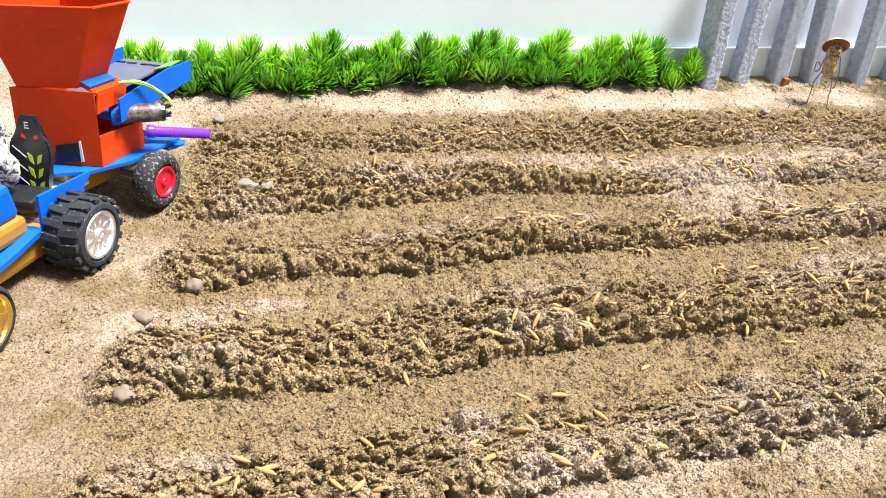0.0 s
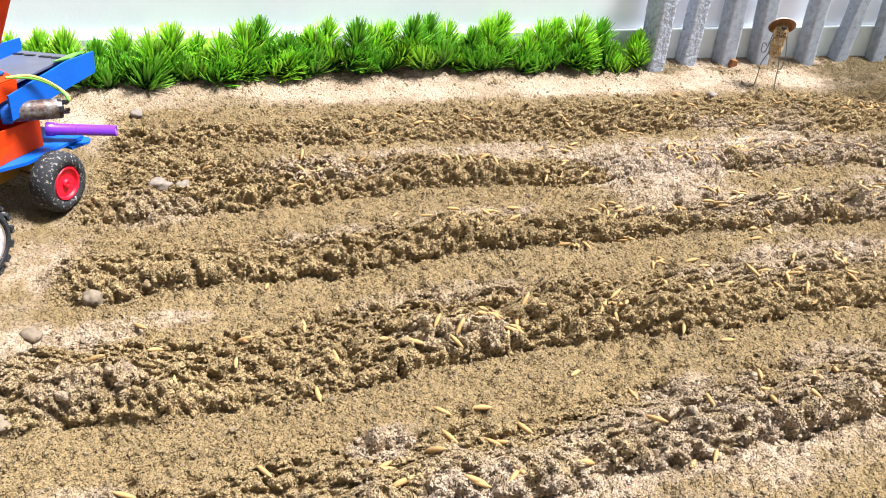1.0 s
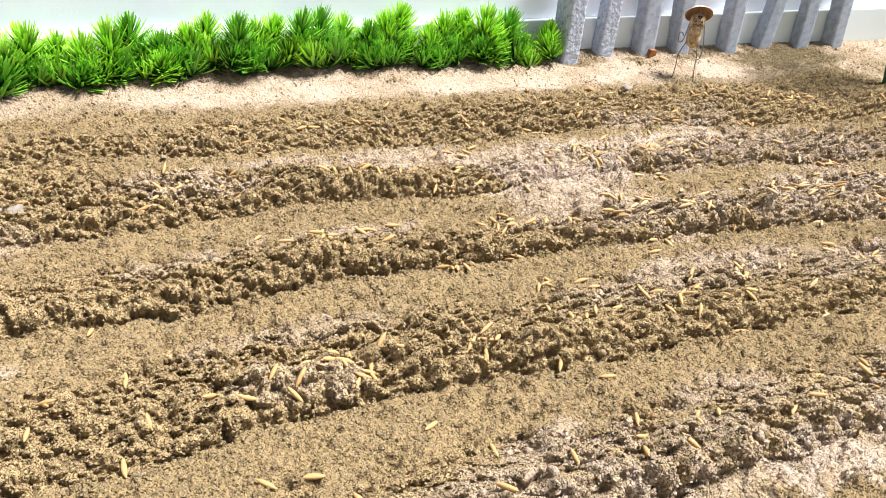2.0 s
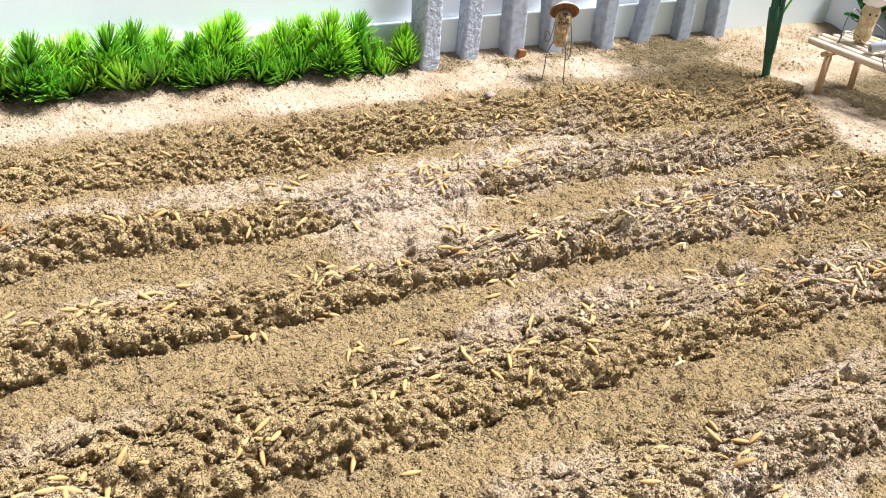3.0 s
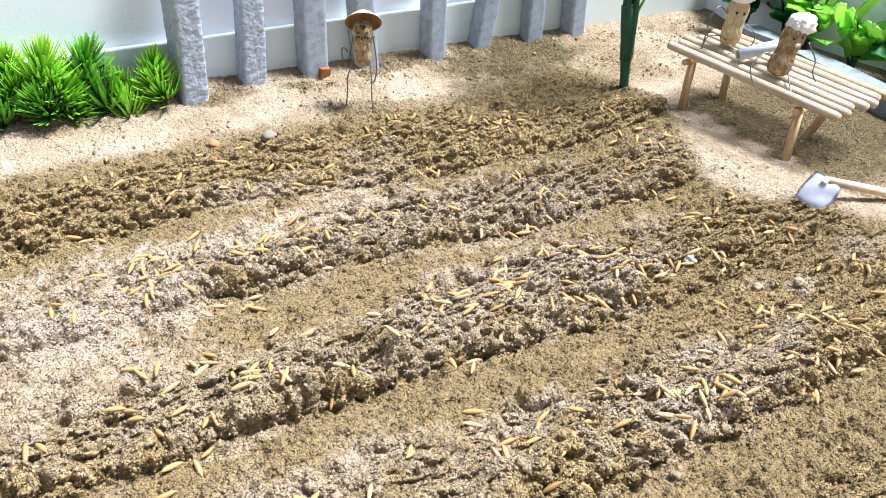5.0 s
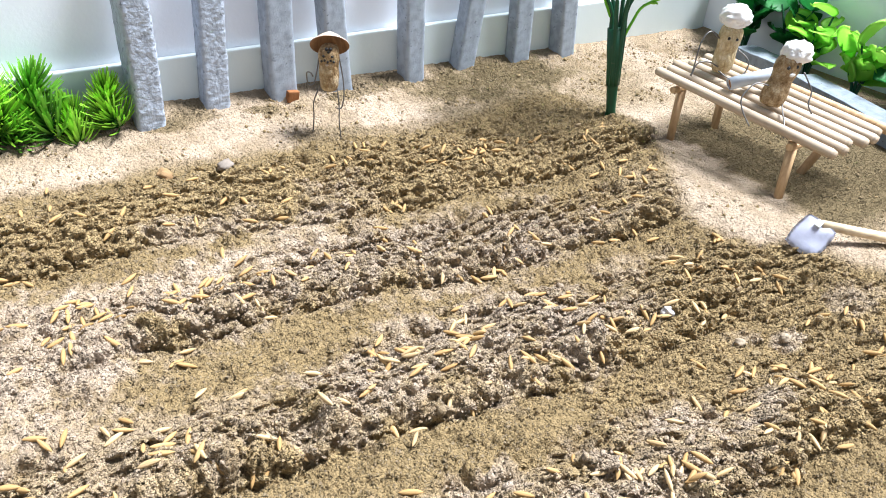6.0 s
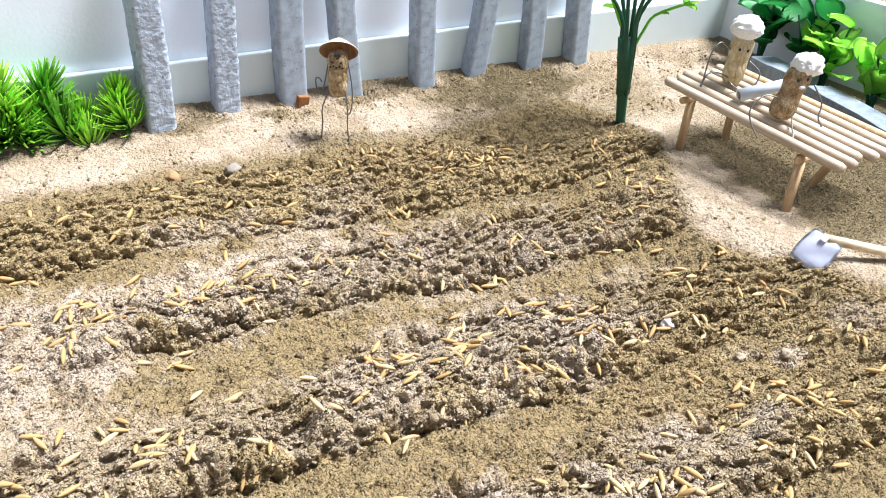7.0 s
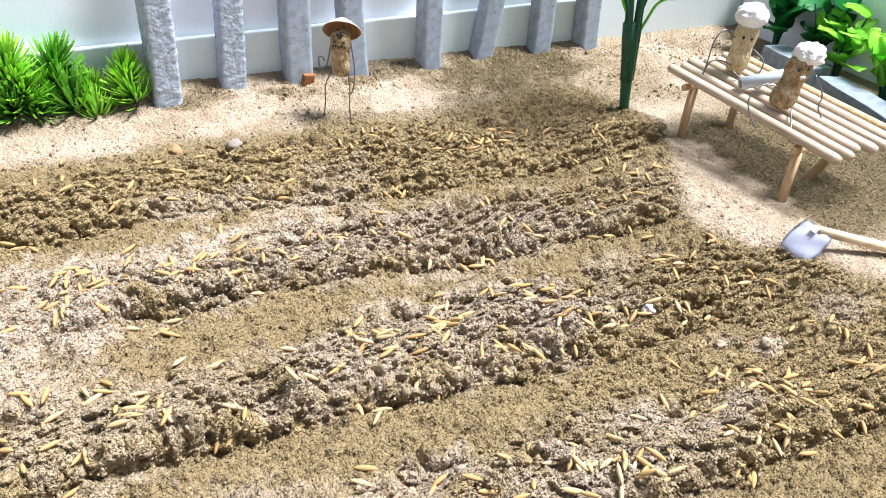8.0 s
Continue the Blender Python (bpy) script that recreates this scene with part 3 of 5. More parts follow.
# the clods lean out over the furrow on the side they were turned to
lean = TILL * np.clip(Z - wide, -0.002, 0.005) * 0.95
lean[[0, -1], :], lean[:, [0, -1]] = 0, 0
LEAN_Y = GY - lean
OVER_Y, OVER_X = np.gradient(LEAN_Y, gy, gx)
FACE_X, FACE_Y, FACE_Z = OVER_X * SLOPE_Y - SLOPE_X * OVER_Y, -SLOPE_Y, OVER_Y
FACE = np.sqrt(FACE_X ** 2 + FACE_Y ** 2 + FACE_Z ** 2) + 1e-6


def height(x, y):
    """Height of the finished ground at one place."""
    if not (X0 < x < gx[-1] and Y0 < y < gy[-1]):
        return float(base_height(np.array(x, float), np.array(y, float)))
    return float(Z[int(np.searchsorted(gy, y)), int(np.searchsorted(gx, x))])


def make_ground():
    nx, ny = len(gx), len(gy)
    # the fine sheet is joined to a coarse rim that runs on under the boards
    co = np.stack([GX.ravel(), LEAN_Y.ravel(), Z.ravel()], 1)
    idx = np.arange(nx * ny).reshape(ny, nx)
    quads = np.stack([idx[:-1, :-1], idx[:-1, 1:], idx[1:, 1:], idx[1:, :-1]], -1).reshape(-1, 4)
    loop = np.concatenate([idx[0, :], idx[1:, -1], idx[-1, -2::-1], idx[-2:0:-1, 0]])
    c = np.array([(X0 + X1) / 2, (Y0 + Y1) / 2])
    rings, prev, allq = [co], loop, [quads]
    tag = [np.stack([DRY.ravel(), COLOUR.ravel(), WET_SHADE.ravel()], 1)]
    count = len(co)
    for s in (0.02, 0.06, 0.14, 0.3, 0.6):
        p = co[loop][:, :2]
        out = np.stack([np.clip((p[:, 0] - c[0]) * 1e4, -(X1 - X0) / 2 - s, (X1 - X0) / 2 + s) + c[0], np.clip((p[:, 1] - c[1]) * 1e4, -(Y1 - Y0) / 2 - s, (Y1 - Y0) / 2 + s) + c[1]], 1)
        flat = np.where(np.abs(p[:, 0] - X0) < 1e-6, X0 - s, np.where(np.abs(p[:, 0] - gx[-1]) < 1e-6, gx[-1] + s, p[:, 0]))
        out[:, 0] = np.where((np.abs(p[:, 1] - Y0) < 1e-6) | (np.abs(p[:, 1] - gy[-1]) < 1e-6), c[0] + (p[:, 0] - c[0]) * (1 + 2 * s / (X1 - X0)), flat)
        out[:, 1] = np.where((np.abs(p[:, 0] - X0) < 1e-6) | (np.abs(p[:, 0] - gx[-1]) < 1e-6), c[1] + (p[:, 1] - c[1]) * (1 + 2 * s / (Y1 - Y0)), np.where(np.abs(p[:, 1] - Y0) < 1e-6, Y0 - s, gy[-1] + s))
        z = base_height(out[:, 0], out[:, 1])
        new_ids = np.arange(count, count + len(loop))
        rings.append(np.column_stack([out, z]))
        tag.append(np.column_stack([np.full(len(loop), 0.4), np.zeros(len(loop)), np.zeros(len(loop))]))
        allq.append(np.stack([prev, new_ids, np.roll(new_ids, -1), np.roll(prev, -1)], -1))
        prev = new_ids
        count += len(loop)
    co, quads, tag = np.concatenate(rings), np.concatenate(allq), np.concatenate(tag)
    me = bpy.data.meshes.new("ground")
    me.vertices.add(len(co)), me.loops.add(quads.size), me.polygons.add(len(quads))
    me.vertices.foreach_set("co", co.ravel().astype(np.float32))
    me.loops.foreach_set("vertex_index", quads.ravel().astype(np.int32))
    me.polygons.foreach_set("loop_start", np.arange(0, quads.size, 4, dtype=np.int32))
    me.polygons.foreach_set("use_smooth", np.ones(len(quads), bool))
    for k, name in enumerate(("dry", "till", "damp_shade")):
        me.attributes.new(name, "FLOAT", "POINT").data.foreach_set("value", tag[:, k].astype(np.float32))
    me.update(calc_edges=True)
    me.materials.append(M["soil"])
    return tagged(new("ground", me), "sandy brown soil ploughed into crumbly ridges with pale dry patches", "ground", kind="structure")


make_ground()

# ---- the boards round the diorama ----


def slab(name, a, b, z0, z1, thick, material, label, category="wall"):
    """An upright board from a to b on the plan, its body to the left of that way."""
    d = (Vector(b) - Vector(a))
    bm = box(0, d.length, 0, thick, z0, z1, 0.0012)
    ob = part(name, bm, material)
    ob.matrix_basis = pose(a[0], a[1], 0, 0, 0, math.degrees(math.atan2(d.y, d.x)))
    return tagged(ob, label, category, kind="structure")


slab("wall_north", (-0.62, 0.6785), (1.062, 0.6785), -0.02, 0.128, 0.012, "wall", "plain white upright board behind the field")
slab("wall_east", (1.045, 0.683), (1.16, -0.45), -0.02, 0.092, 0.012, "wall", "plain white upright board at the planted end")
slab("wall_west", (-0.62, -0.45), (-0.62, 0.69), -0.02, 0.12, 0.012, "wall", "plain white upright board past the path")
slab("wall_south", (1.16, -0.45), (-0.62, -0.45), -0.02, 0.12, 0.012, "wall", "plain white upright board along the near side")
ledge = part("trim", box(0, 1.66, 0, 0.0055, -0.06, 0.0, 0.0010), "ledge")
ledge.matrix_basis = pose(-0.615, 0.6725, 0.0325, 0, -1.05, 0)
tagged(ledge, "low glossy white skirting board along the foot of the wall", "skirting board", kind="structure")

# ---- the fence of concrete posts ----
# centre x, front y, half width, depth, side lean, rough, foot height
POSTS = [(0.5015, 0.645, 0.0088, 0.026, 0.0, True), (0.5482, 0.657, 0.0084, 0.015, 0.035, True), (0.5965, 0.656, 0.0096, 0.016, -0.02, False), (0.6420, 0.656, 0.0085, 0.016, -0.12, False), (0.7025, 0.654, 0.0080, 0.016, -0.08, False), (0.7505, 0.658, 0.0082, 0.014, 0.08, False), (0.8065, 0.660, 0.0090, 0.012, -0.05, False), (0.8530, 0.656, 0.0086, 0.016, -0.07, False)]


def fence_post(x, y, w, depth, lean, rough_face, seed):
    bm = bmesh.new()
    n, zs = 10, 52
    h = 0.135
    ring = []
    for s, (ax, ay, bx, by) in enumerate(((-w, 0, w, 0), (w, 0, w, depth), (w, depth, -w, depth), (-w, depth, -w, 0))):
        for k in range(n):
            ring.append((ax + (bx - ax) * k / n, ay + (by - ay) * k / n))
    rows = []
    amp = 0.0006 if rough_face else 0.0003
    for iz in range(zs + 1):
        z = -0.008 + (h + 0.008) * iz / zs
        row = []
        for px, py in ring:
            q = Vector((px, py - depth / 2, 0))
            k = amp * (noise.noise(Vector((px * 260, py * 260, z * 260 + seed * 9))) + 0.5 * noise.noise(Vector((px * 700, py * 700, z * 700 + seed))))
            cx = 0.93 if abs(abs(px) - w) < 1e-6 and (abs(py) < 1e-6 or abs(py - depth) < 1e-6) else 1.0
            bow = 0.0012 * math.sin(z * 30 + seed)
            off = q.normalized() * k
            row.append(bm.verts.new((px * cx + off.x + lean * z + bow, depth / 2 + q.y * cx + off.y, z)))
        rows.append(row)
    m = len(ring)
    for a, b in zip(rows, rows[1:]):
        for k in range(m):
            bm.faces.new((a[k], a[(k + 1) % m], b[(k + 1) % m], b[k]))
    bm.faces.new(rows[-1])
    ob = part("fence_post", bm, "post_a" if rough_face else "post_b", smooth=True)
    ob.matrix_basis = pose(x, y, height(x, y - 0.004) - 0.001)
    return tagged(ob, "upright grey concrete fence post with a rough stippled face" if rough_face else "upright grey concrete fence post, smooth and slightly bowed", "fence post", "fence posts along the wall")


for i, (x, y, w, depth, lean, r) in enumerate(POSTS):
    fence_post(x, y, w, depth, lean, r, i + 1)

# ---- the hedge of plastic grass ----


def blade_into(bm, tip_layer, root, way, length, width, droop, sides=2):
    """One tapering needle of three segments, folded along its middle."""
    d = Vector(way).normalized()
    side = d.cross(Vector((0, 0, 1)))
    side = side.normalized() if side.length > 1e-3 else Vector((1, 0, 0))
    up = side.cross(d)
    prev = None
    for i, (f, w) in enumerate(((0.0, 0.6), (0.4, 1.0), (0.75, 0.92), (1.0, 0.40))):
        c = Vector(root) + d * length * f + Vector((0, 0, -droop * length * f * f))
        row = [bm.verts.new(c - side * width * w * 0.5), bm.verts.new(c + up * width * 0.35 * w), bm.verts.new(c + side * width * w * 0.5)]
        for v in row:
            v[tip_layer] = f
        if prev:
            for k in range(2):
                bm.faces.new((prev[k], prev[k + 1], row[k + 1], row[k]))
            bm.faces.new((prev[2], prev[0], row[0], row[2]))
        prev = row
    bm.faces.new(prev)


def sprig_mesh(seed, length, count, spread):
    """A bottle brush of needles up a short stem, the upper ones steeper."""
    r = random.Random(seed)
    bm = bmesh.new()
    tip = bm.verts.layers.float.new("tip")
    for k in range(count):
        f = (k + 0.5) / count
        a, e = k * 2.39996 + r.uniform(-0.3, 0.3), spread * (1 - f) ** 0.5 * r.uniform(0.85, 1.12) + 0.05
        way = (math.sin(e) * math.cos(a), math.sin(e) * math.sin(a), math.cos(e))
        blade_into(bm, tip, (way[0] * 0.001, way[1] * 0.001, -0.012 + 0.013 * f), way, length * (1.08 - 0.42 * f) * r.uniform(0.8, 1.08), r.uniform(0.0014, 0.0021), r.uniform(-0.55, -0.25))
    me = bpy.data.meshes.new("sprig")
    bm.to_mesh(me)
    bm.free()
    return me


SPRIGS = [sprig_mesh(s, 0.0150 + 0.0012 * (s % 3), 96 + 6 * (s % 4), radians(72 + 6 * (s % 3))) for s in range(6)]


# copies with darker needles, used only for lower sprigs
SPRIGS_D = [me.copy() for me in SPRIGS]


def grass_bush(x, y, top, seed, low, size=1.0):
    r = random.Random(seed)
    bush = empty("grass_bush", pose(x, y, height(x, y), 0, 0, r.uniform(-40, 40)))
    stems = bmesh.new()
    heads = [(r.uniform(-0.003, 0.003), r.uniform(-0.002, 0.004), top, r.uniform(-14, 14), r.uniform(-12, 12))]
    for k in range(low):
        a = -math.pi / 2 + (k - (low - 1) / 2) * 1.25 + r.uniform(-0.3, 0.3)
        d = r.uniform(0.006, 0.010)
        heads.append((math.cos(a) * d, math.sin(a) * d, top * r.uniform(0.35, 0.55), -25 * math.sin(a), 25 * math.cos(a)))
    for hx, hy, hz, tx, ty in heads:
        tube([(0, 0, -0.004), (hx * 0.4, hy * 0.4, hz * 0.5), (hx, hy, hz)], [0.0013, 0.0011, 0.0009], 6, stems)
    part("stem", stems, "stem", bush)
    for k, (hx, hy, hz, tx, ty) in enumerate(heads):
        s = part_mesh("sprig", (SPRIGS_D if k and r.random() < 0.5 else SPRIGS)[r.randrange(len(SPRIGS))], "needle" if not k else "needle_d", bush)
        s.matrix_basis = pose(hx, hy, hz, tx, ty, r.uniform(0, 360)) @ Matrix.Scale(r.uniform(0.88, 1.1) * size, 4)
    return tagged(bush, "bright green plastic grass bush with fine needle leaves", "bush", "bushes of the hedge")


hx, k = -0.068, 0
while hx < 0.415:
    tall = 0.0175 + 0.006 * min(1, max(0, (hx - 0.05) / 0.12))
    grass_bush(hx, 0.645 + 0.006 * ((k * 7) % 3 - 1) + 0.014 * min(1, max(0, hx / 0.3)), tall + 0.0085 * ((k * 5) % 4) / 3, 100 + k, 3)
    hx += 0.0155 + 0.005 * ((k * 11) % 5) / 4
    k += 1
# the hedge ends in two taller bushes with low ones between
for hx, hy, top, low, size in ((0.424, 0.658, 0.014, 1, 0.95), (0.4395, 0.662, 0.027, 1, 1.2), (0.4600, 0.655, 0.012, 1, 0.85), (0.4790, 0.656, 0.023, 1, 1.0)):
    grass_bush(hx, hy, top, 100 + k, low, size)
    k += 1

# ---- the seeder trailer and the tractor on the path ----


def wheel(name, parent, m, r, w, tyre, rim, lugs, spokes, rim_r):
    """A wheel whose outer face looks along +x of m; tyre, lugs, rim, spokes and hub."""
    top = empty(name, m)
    top.parent = parent
    bm = lathe([(-w, r * 0.60), (-w, r * 0.86), (-w * 0.86, r * 0.97), (-w * 0.5, r), (-w * 0.14, r * 0.97), (0, r * 0.86), (0.0004, r * (rim_r + 0.06)), (-w * 0.12, r * rim_r), (-w * 0.5, r * rim_r * 0.97)], 48)
    part("tyre", bm, tyre, top, smooth=not lugs)
    for side in (0, 1) if lugs else ():
        x0, x1 = (-w * 0.98, -w * 0.46) if side else (-w * 0.54, -w * 0.02)
        bm = box(x0, x1, -r * 0.10, r * 0.10, r * 0.93, r * 1.05, r * 0.02)
        for v in bm.verts:
            v.co.rotate(Euler(((v.co.x + w * 0.5) / w * (0.12 if side else -0.12), 0, 0)))
        first = part("tread_lug", bm, tyre, top)
        for k in range(lugs):
            lug = first if not k else part_mesh("tread_lug", first.data, tyre, top)
            lug.matrix_basis = Euler((2 * math.pi * (k + 0.5 * side) / lugs, 0, 0)).to_matrix().to_4x4()
    rr = r * rim_r
    bm = lathe([(-w * 0.5, rr * 0.98), (-w * 0.04, rr * 1.0), (0.0002, rr * 0.96), (0, rr * 0.86), (-w * 0.10, rr * 0.80), (-w * 0.22, rr * 0.74)], 40)
    lathe([(-w * 0.11, 0), (-w * 0.11, rr * 0.8)], 40, bm=bm)
    for k in range(spokes):
        a = 2 * math.pi * k / spokes
        before = set(bm.verts)
        box(-w * 0.26, -w * 0.06, -rr * 0.13, rr * 0.13, rr * 0.15, rr * 0.86, rr * 0.03, bm)
        for v in set(bm.verts) - before:
            v.co.rotate(Euler((a, 0, 0)))
    part("rim", bm, rim, top)
    part("hub", lathe([(-w * 0.3, rr * 0.30), (-w * 0.04, rr * 0.27), (0.0002, rr * 0.2), (0.0002, rr * 0.1), (-w * 0.03, rr * 0.08), (-w * 0.03, 0)], 20), rim, top)
    return top


def seeder():
    s = empty("seeder_trailer", pose(-0.045, 0.444, 0.0035, 0, 0, -36))
    W, D, F = -0.040, 0.037, -0.0165
    t = 0.0011
    c = [(W, F), (0, 0), (0, D), (W, D)]
    tops = (0.0762, 0.0762, 0.0500, 0.070)
    vs = [(x, y, 0.0335) for x, y in c] + [(x, y, z) for (x, y), z in zip(c, tops)] + [(0, 0.0009, 0.0509)]
    part("bin", shell(vs, [(0, 1, 5, 4), (1, 2, 6, 8), (2, 3, 7, 6), (3, 0, 4, 7)], t), "orange", s)
    flap = plate([(0.0004, 0.000, 0.0640), (0.0004, 0.024, 0.0675), (0.0004, 0.025, 0.0750), (0.0004, 0.002, 0.0750)], t)
    plate([(0.0004, 0.001, 0.0752), (0.0004, 0.025, 0.0752), (-0.01, 0.025, 0.0785), (-0.01, 0.001, 0.0785)], t, flap)
    part("flap", flap, "orange", s)
    part("flap_lining", plate([(-0.003, 0.001, 0.0782), (-0.003, 0.022, 0.0782), (-0.010, 0.022, 0.0802), (-0.010, 0.001, 0.0802)], t), "blue", s, "blue card strip")
    lo = [(-0.0366, -0.0149, 0.0768), (-0.0102, -0.0004, 0.0768), (-0.0100, 0.022, 0.0768), (-0.0370, 0.022, 0.0768)]
    hi = [(-0.0385, -0.0319, 0.1215), (0.0055, -0.0008, 0.1215), (0.0084, 0.0251, 0.1215), (-0.0420, 0.030, 0.1215)]
    part("hopper", shell(lo + hi, [(i, (i + 1) % 4, 4 + (i + 1) % 4, 4 + i) for i in range(4)], t), "orange", s)
    lip = bmesh.new()
    for i in range(4):
        tube([hi[i], hi[(i + 1) % 4]], 0.0008, 6, lip)
    part("hopper_rim", lip, "orange", s)
    part("platform", plate([(W - 0.010, -0.042, 0.0324), (-0.0142, -0.0204, 0.0324), (-0.0015, -0.0088, 0.0324), (0.0078, 0.015, 0.0324), (0.0078, 0.060, 0.0324), (W - 0.010, 0.060, 0.0324)], 0.0018), "blue", s)
    part("axle", tube([(W, 0.0295, 0.017), (0.012, 0.0295, 0.017)], 0.002, 8), "steel", s)
    part("chassis", box(W + 0.008, -0.012, -0.015, 0.050, 0.016, 0.0313, 0.001), "amber", s)
    # flat black plate paints the dark inside of the opening
    part("window", plate([(-0.0220, -0.0102, 0.0345), (-0.0088, -0.0048, 0.0368), (-0.0086, -0.0048, 0.0474), (-0.0208, -0.0097, 0.0452)], 0.0008), "black", s, "black plate for the shaded opening in the bin")
    part("window_edge", plate([(-0.0090, -0.0054, 0.0362), (-0.0076, -0.0048, 0.0364), (-0.0082, -0.0050, 0.0486), (-0.0092, -0.0054, 0.0480)], 0.0008), "white", s, "torn white card edge")
    # the tray behind the bin
    ch = bmesh.new()
    for x in (0.004, -0.046):
        plate([(x, 0.014, 0.0560), (x, 0.081, 0.0648), (x, 0.082, 0.0770), (x, 0.058, 0.0766), (x, 0.014, 0.0695)], t, ch)
    plate([(-0.046, 0.014, 0.0565), (0.004, 0.014, 0.0565), (0.004, 0.081, 0.0650), (-0.046, 0.081, 0.0650)], t, ch)
    plate([(-0.046, 0.081, 0.0648), (0.004, 0.081, 0.0648), (0.004, 0.082, 0.0770), (-0.0114, 0.082, 0.0712), (-0.046, 0.082, 0.0685)], t, ch)
    part("tray", ch, "blue", s)
    part("tray_lid", plate([(-0.046, 0.020, 0.0640), (-0.0114, 0.020, 0.0660), (-0.0114, 0.0815, 0.0716), (-0.046, 0.0815, 0.0690)], t), "greytop", s, "grey card lid")
    for xa, xb in ((-0.045, -0.039), (-0.037, -0.031), (-0.027, -0.020), (-0.0185, -0.0135)):
        za, zb = 0.0718 + 0.075 * (xa + 0.0114), 0.0718 + 0.075 * (xb + 0.0114)
        part("stitch", plate([(xa, 0.0735, za), (xb, 0.0742, zb), (xb, 0.0760, zb + 0.0001), (xa, 0.0755, za + 0.0001)], 0.0007), "black", s, "torn black tape along the lid")
    part("tray_edge", plate([(-0.0112, 0.066, 0.0718), (-0.004, 0.072, 0.0738), (-0.003, 0.0815, 0.0756), (-0.0112, 0.0815, 0.0728)], 0.0008), "cable_g", s, "green tape on the tray corner")
    # motor and its strap
    a = pose(-0.0023, 0.0194, 0.0580, 0, 0, 45.5)
    mo = lathe([(0.0, 0), (0.0, 0.0050), (0.001, 0.0054), (0.0235, 0.0054), (0.025, 0.0046), (0.025, 0.002), (0.0265, 0.0018), (0.0265, 0)], 28, m=a)
    part("motor", mo, "motor", s, "grey electric motor with a rusty end", True)
    cap = lathe([(0.0235, 0.0056), (0.0255, 0.0052), (0.0258, 0.004), (0.0258, 0)], 12, m=a)
    for k, (ty, tz) in enumerate(((0.003, 0.002), (-0.002, 0.003), (0.001, -0.003), (-0.003, -0.001))):
        tube([a @ Vector((0.025, ty, tz)), a @ Vector((0.0290, ty * 1.2, tz * 1.3 + 0.0006 * k))], 0.0010, 6, cap)
    part("motor_cap", cap, "black", s, "dark end cap with bent terminals")
    st = lathe([(-0.0040, 0.0062), (0.0010, 0.0062), (0.0010, 0.0052), (-0.0040, 0.0052)], 24, m=a)
    part("strap", st, "blue", s, "blue strap round the motor")
    end = a @ Vector((0.0275, 0, 0.002))
    for k, (mat, lab) in enumerate((("cable_g", "thin green cable"), ("cable_y", "thin yellow cable"))):
        o = 0.0011 * k
        pts = [Vector((0.004, 0.0150, 0.0788)), Vector((0.006, 0.0268, 0.0760 + o)), Vector((0.008, 0.0352, 0.0722 + o)), Vector((0.011, 0.0415, 0.0668 + o)), Vector((end.x + 0.001, end.y + 0.001 + o, end.z + 0.004)), end + Vector((0, o, 0))]
        part("cable", tube(rounded(pts), 0.00075, 7), mat, s, lab, True)
    pm = pose(-0.003, 0.0444, 0.0402, 0, 1, 28.6)
    part("spout", lathe([(0.0, 0.0040), (0.004, 0.0040), (0.0045, 0.0033), (0.0368, 0.0031), (0.0368, 0.0025), (0.001, 0.0025)], 18, m=pm), "purple", s, "purple plastic pipe", True)
    part("spout_end", lathe([(0.0, 0), (0.0, 0.0026)], 16, m=pm @ pose(0.0363, 0, 0)), "white", s, "pale open pipe end")
    part("tail", plate([(-0.014, 0.048, 0.0298), (0.0095, 0.0475, 0.0298), (0.0115, 0.060, 0.0296), (0.0088, 0.0645, 0.0296), (-0.010, 0.066, 0.0296)], 0.0014), "blue", s, "blue tail plate")
    wheel("wheel", s, pose(0.0190, 0.0295, 0.0172), 0.0172, 0.0125, "foam", "red", 0, 0, 0.56)
    wheel("wheel", s, pose(W - 0.0145, 0.0295, 0.0172, 0, 0, 180), 0.0172, 0.0125, "foam", "red", 0, 0, 0.56)
    return tagged(s, "home-made orange seed hopper trailer on a blue platform with red-rimmed wheels", "trailer")


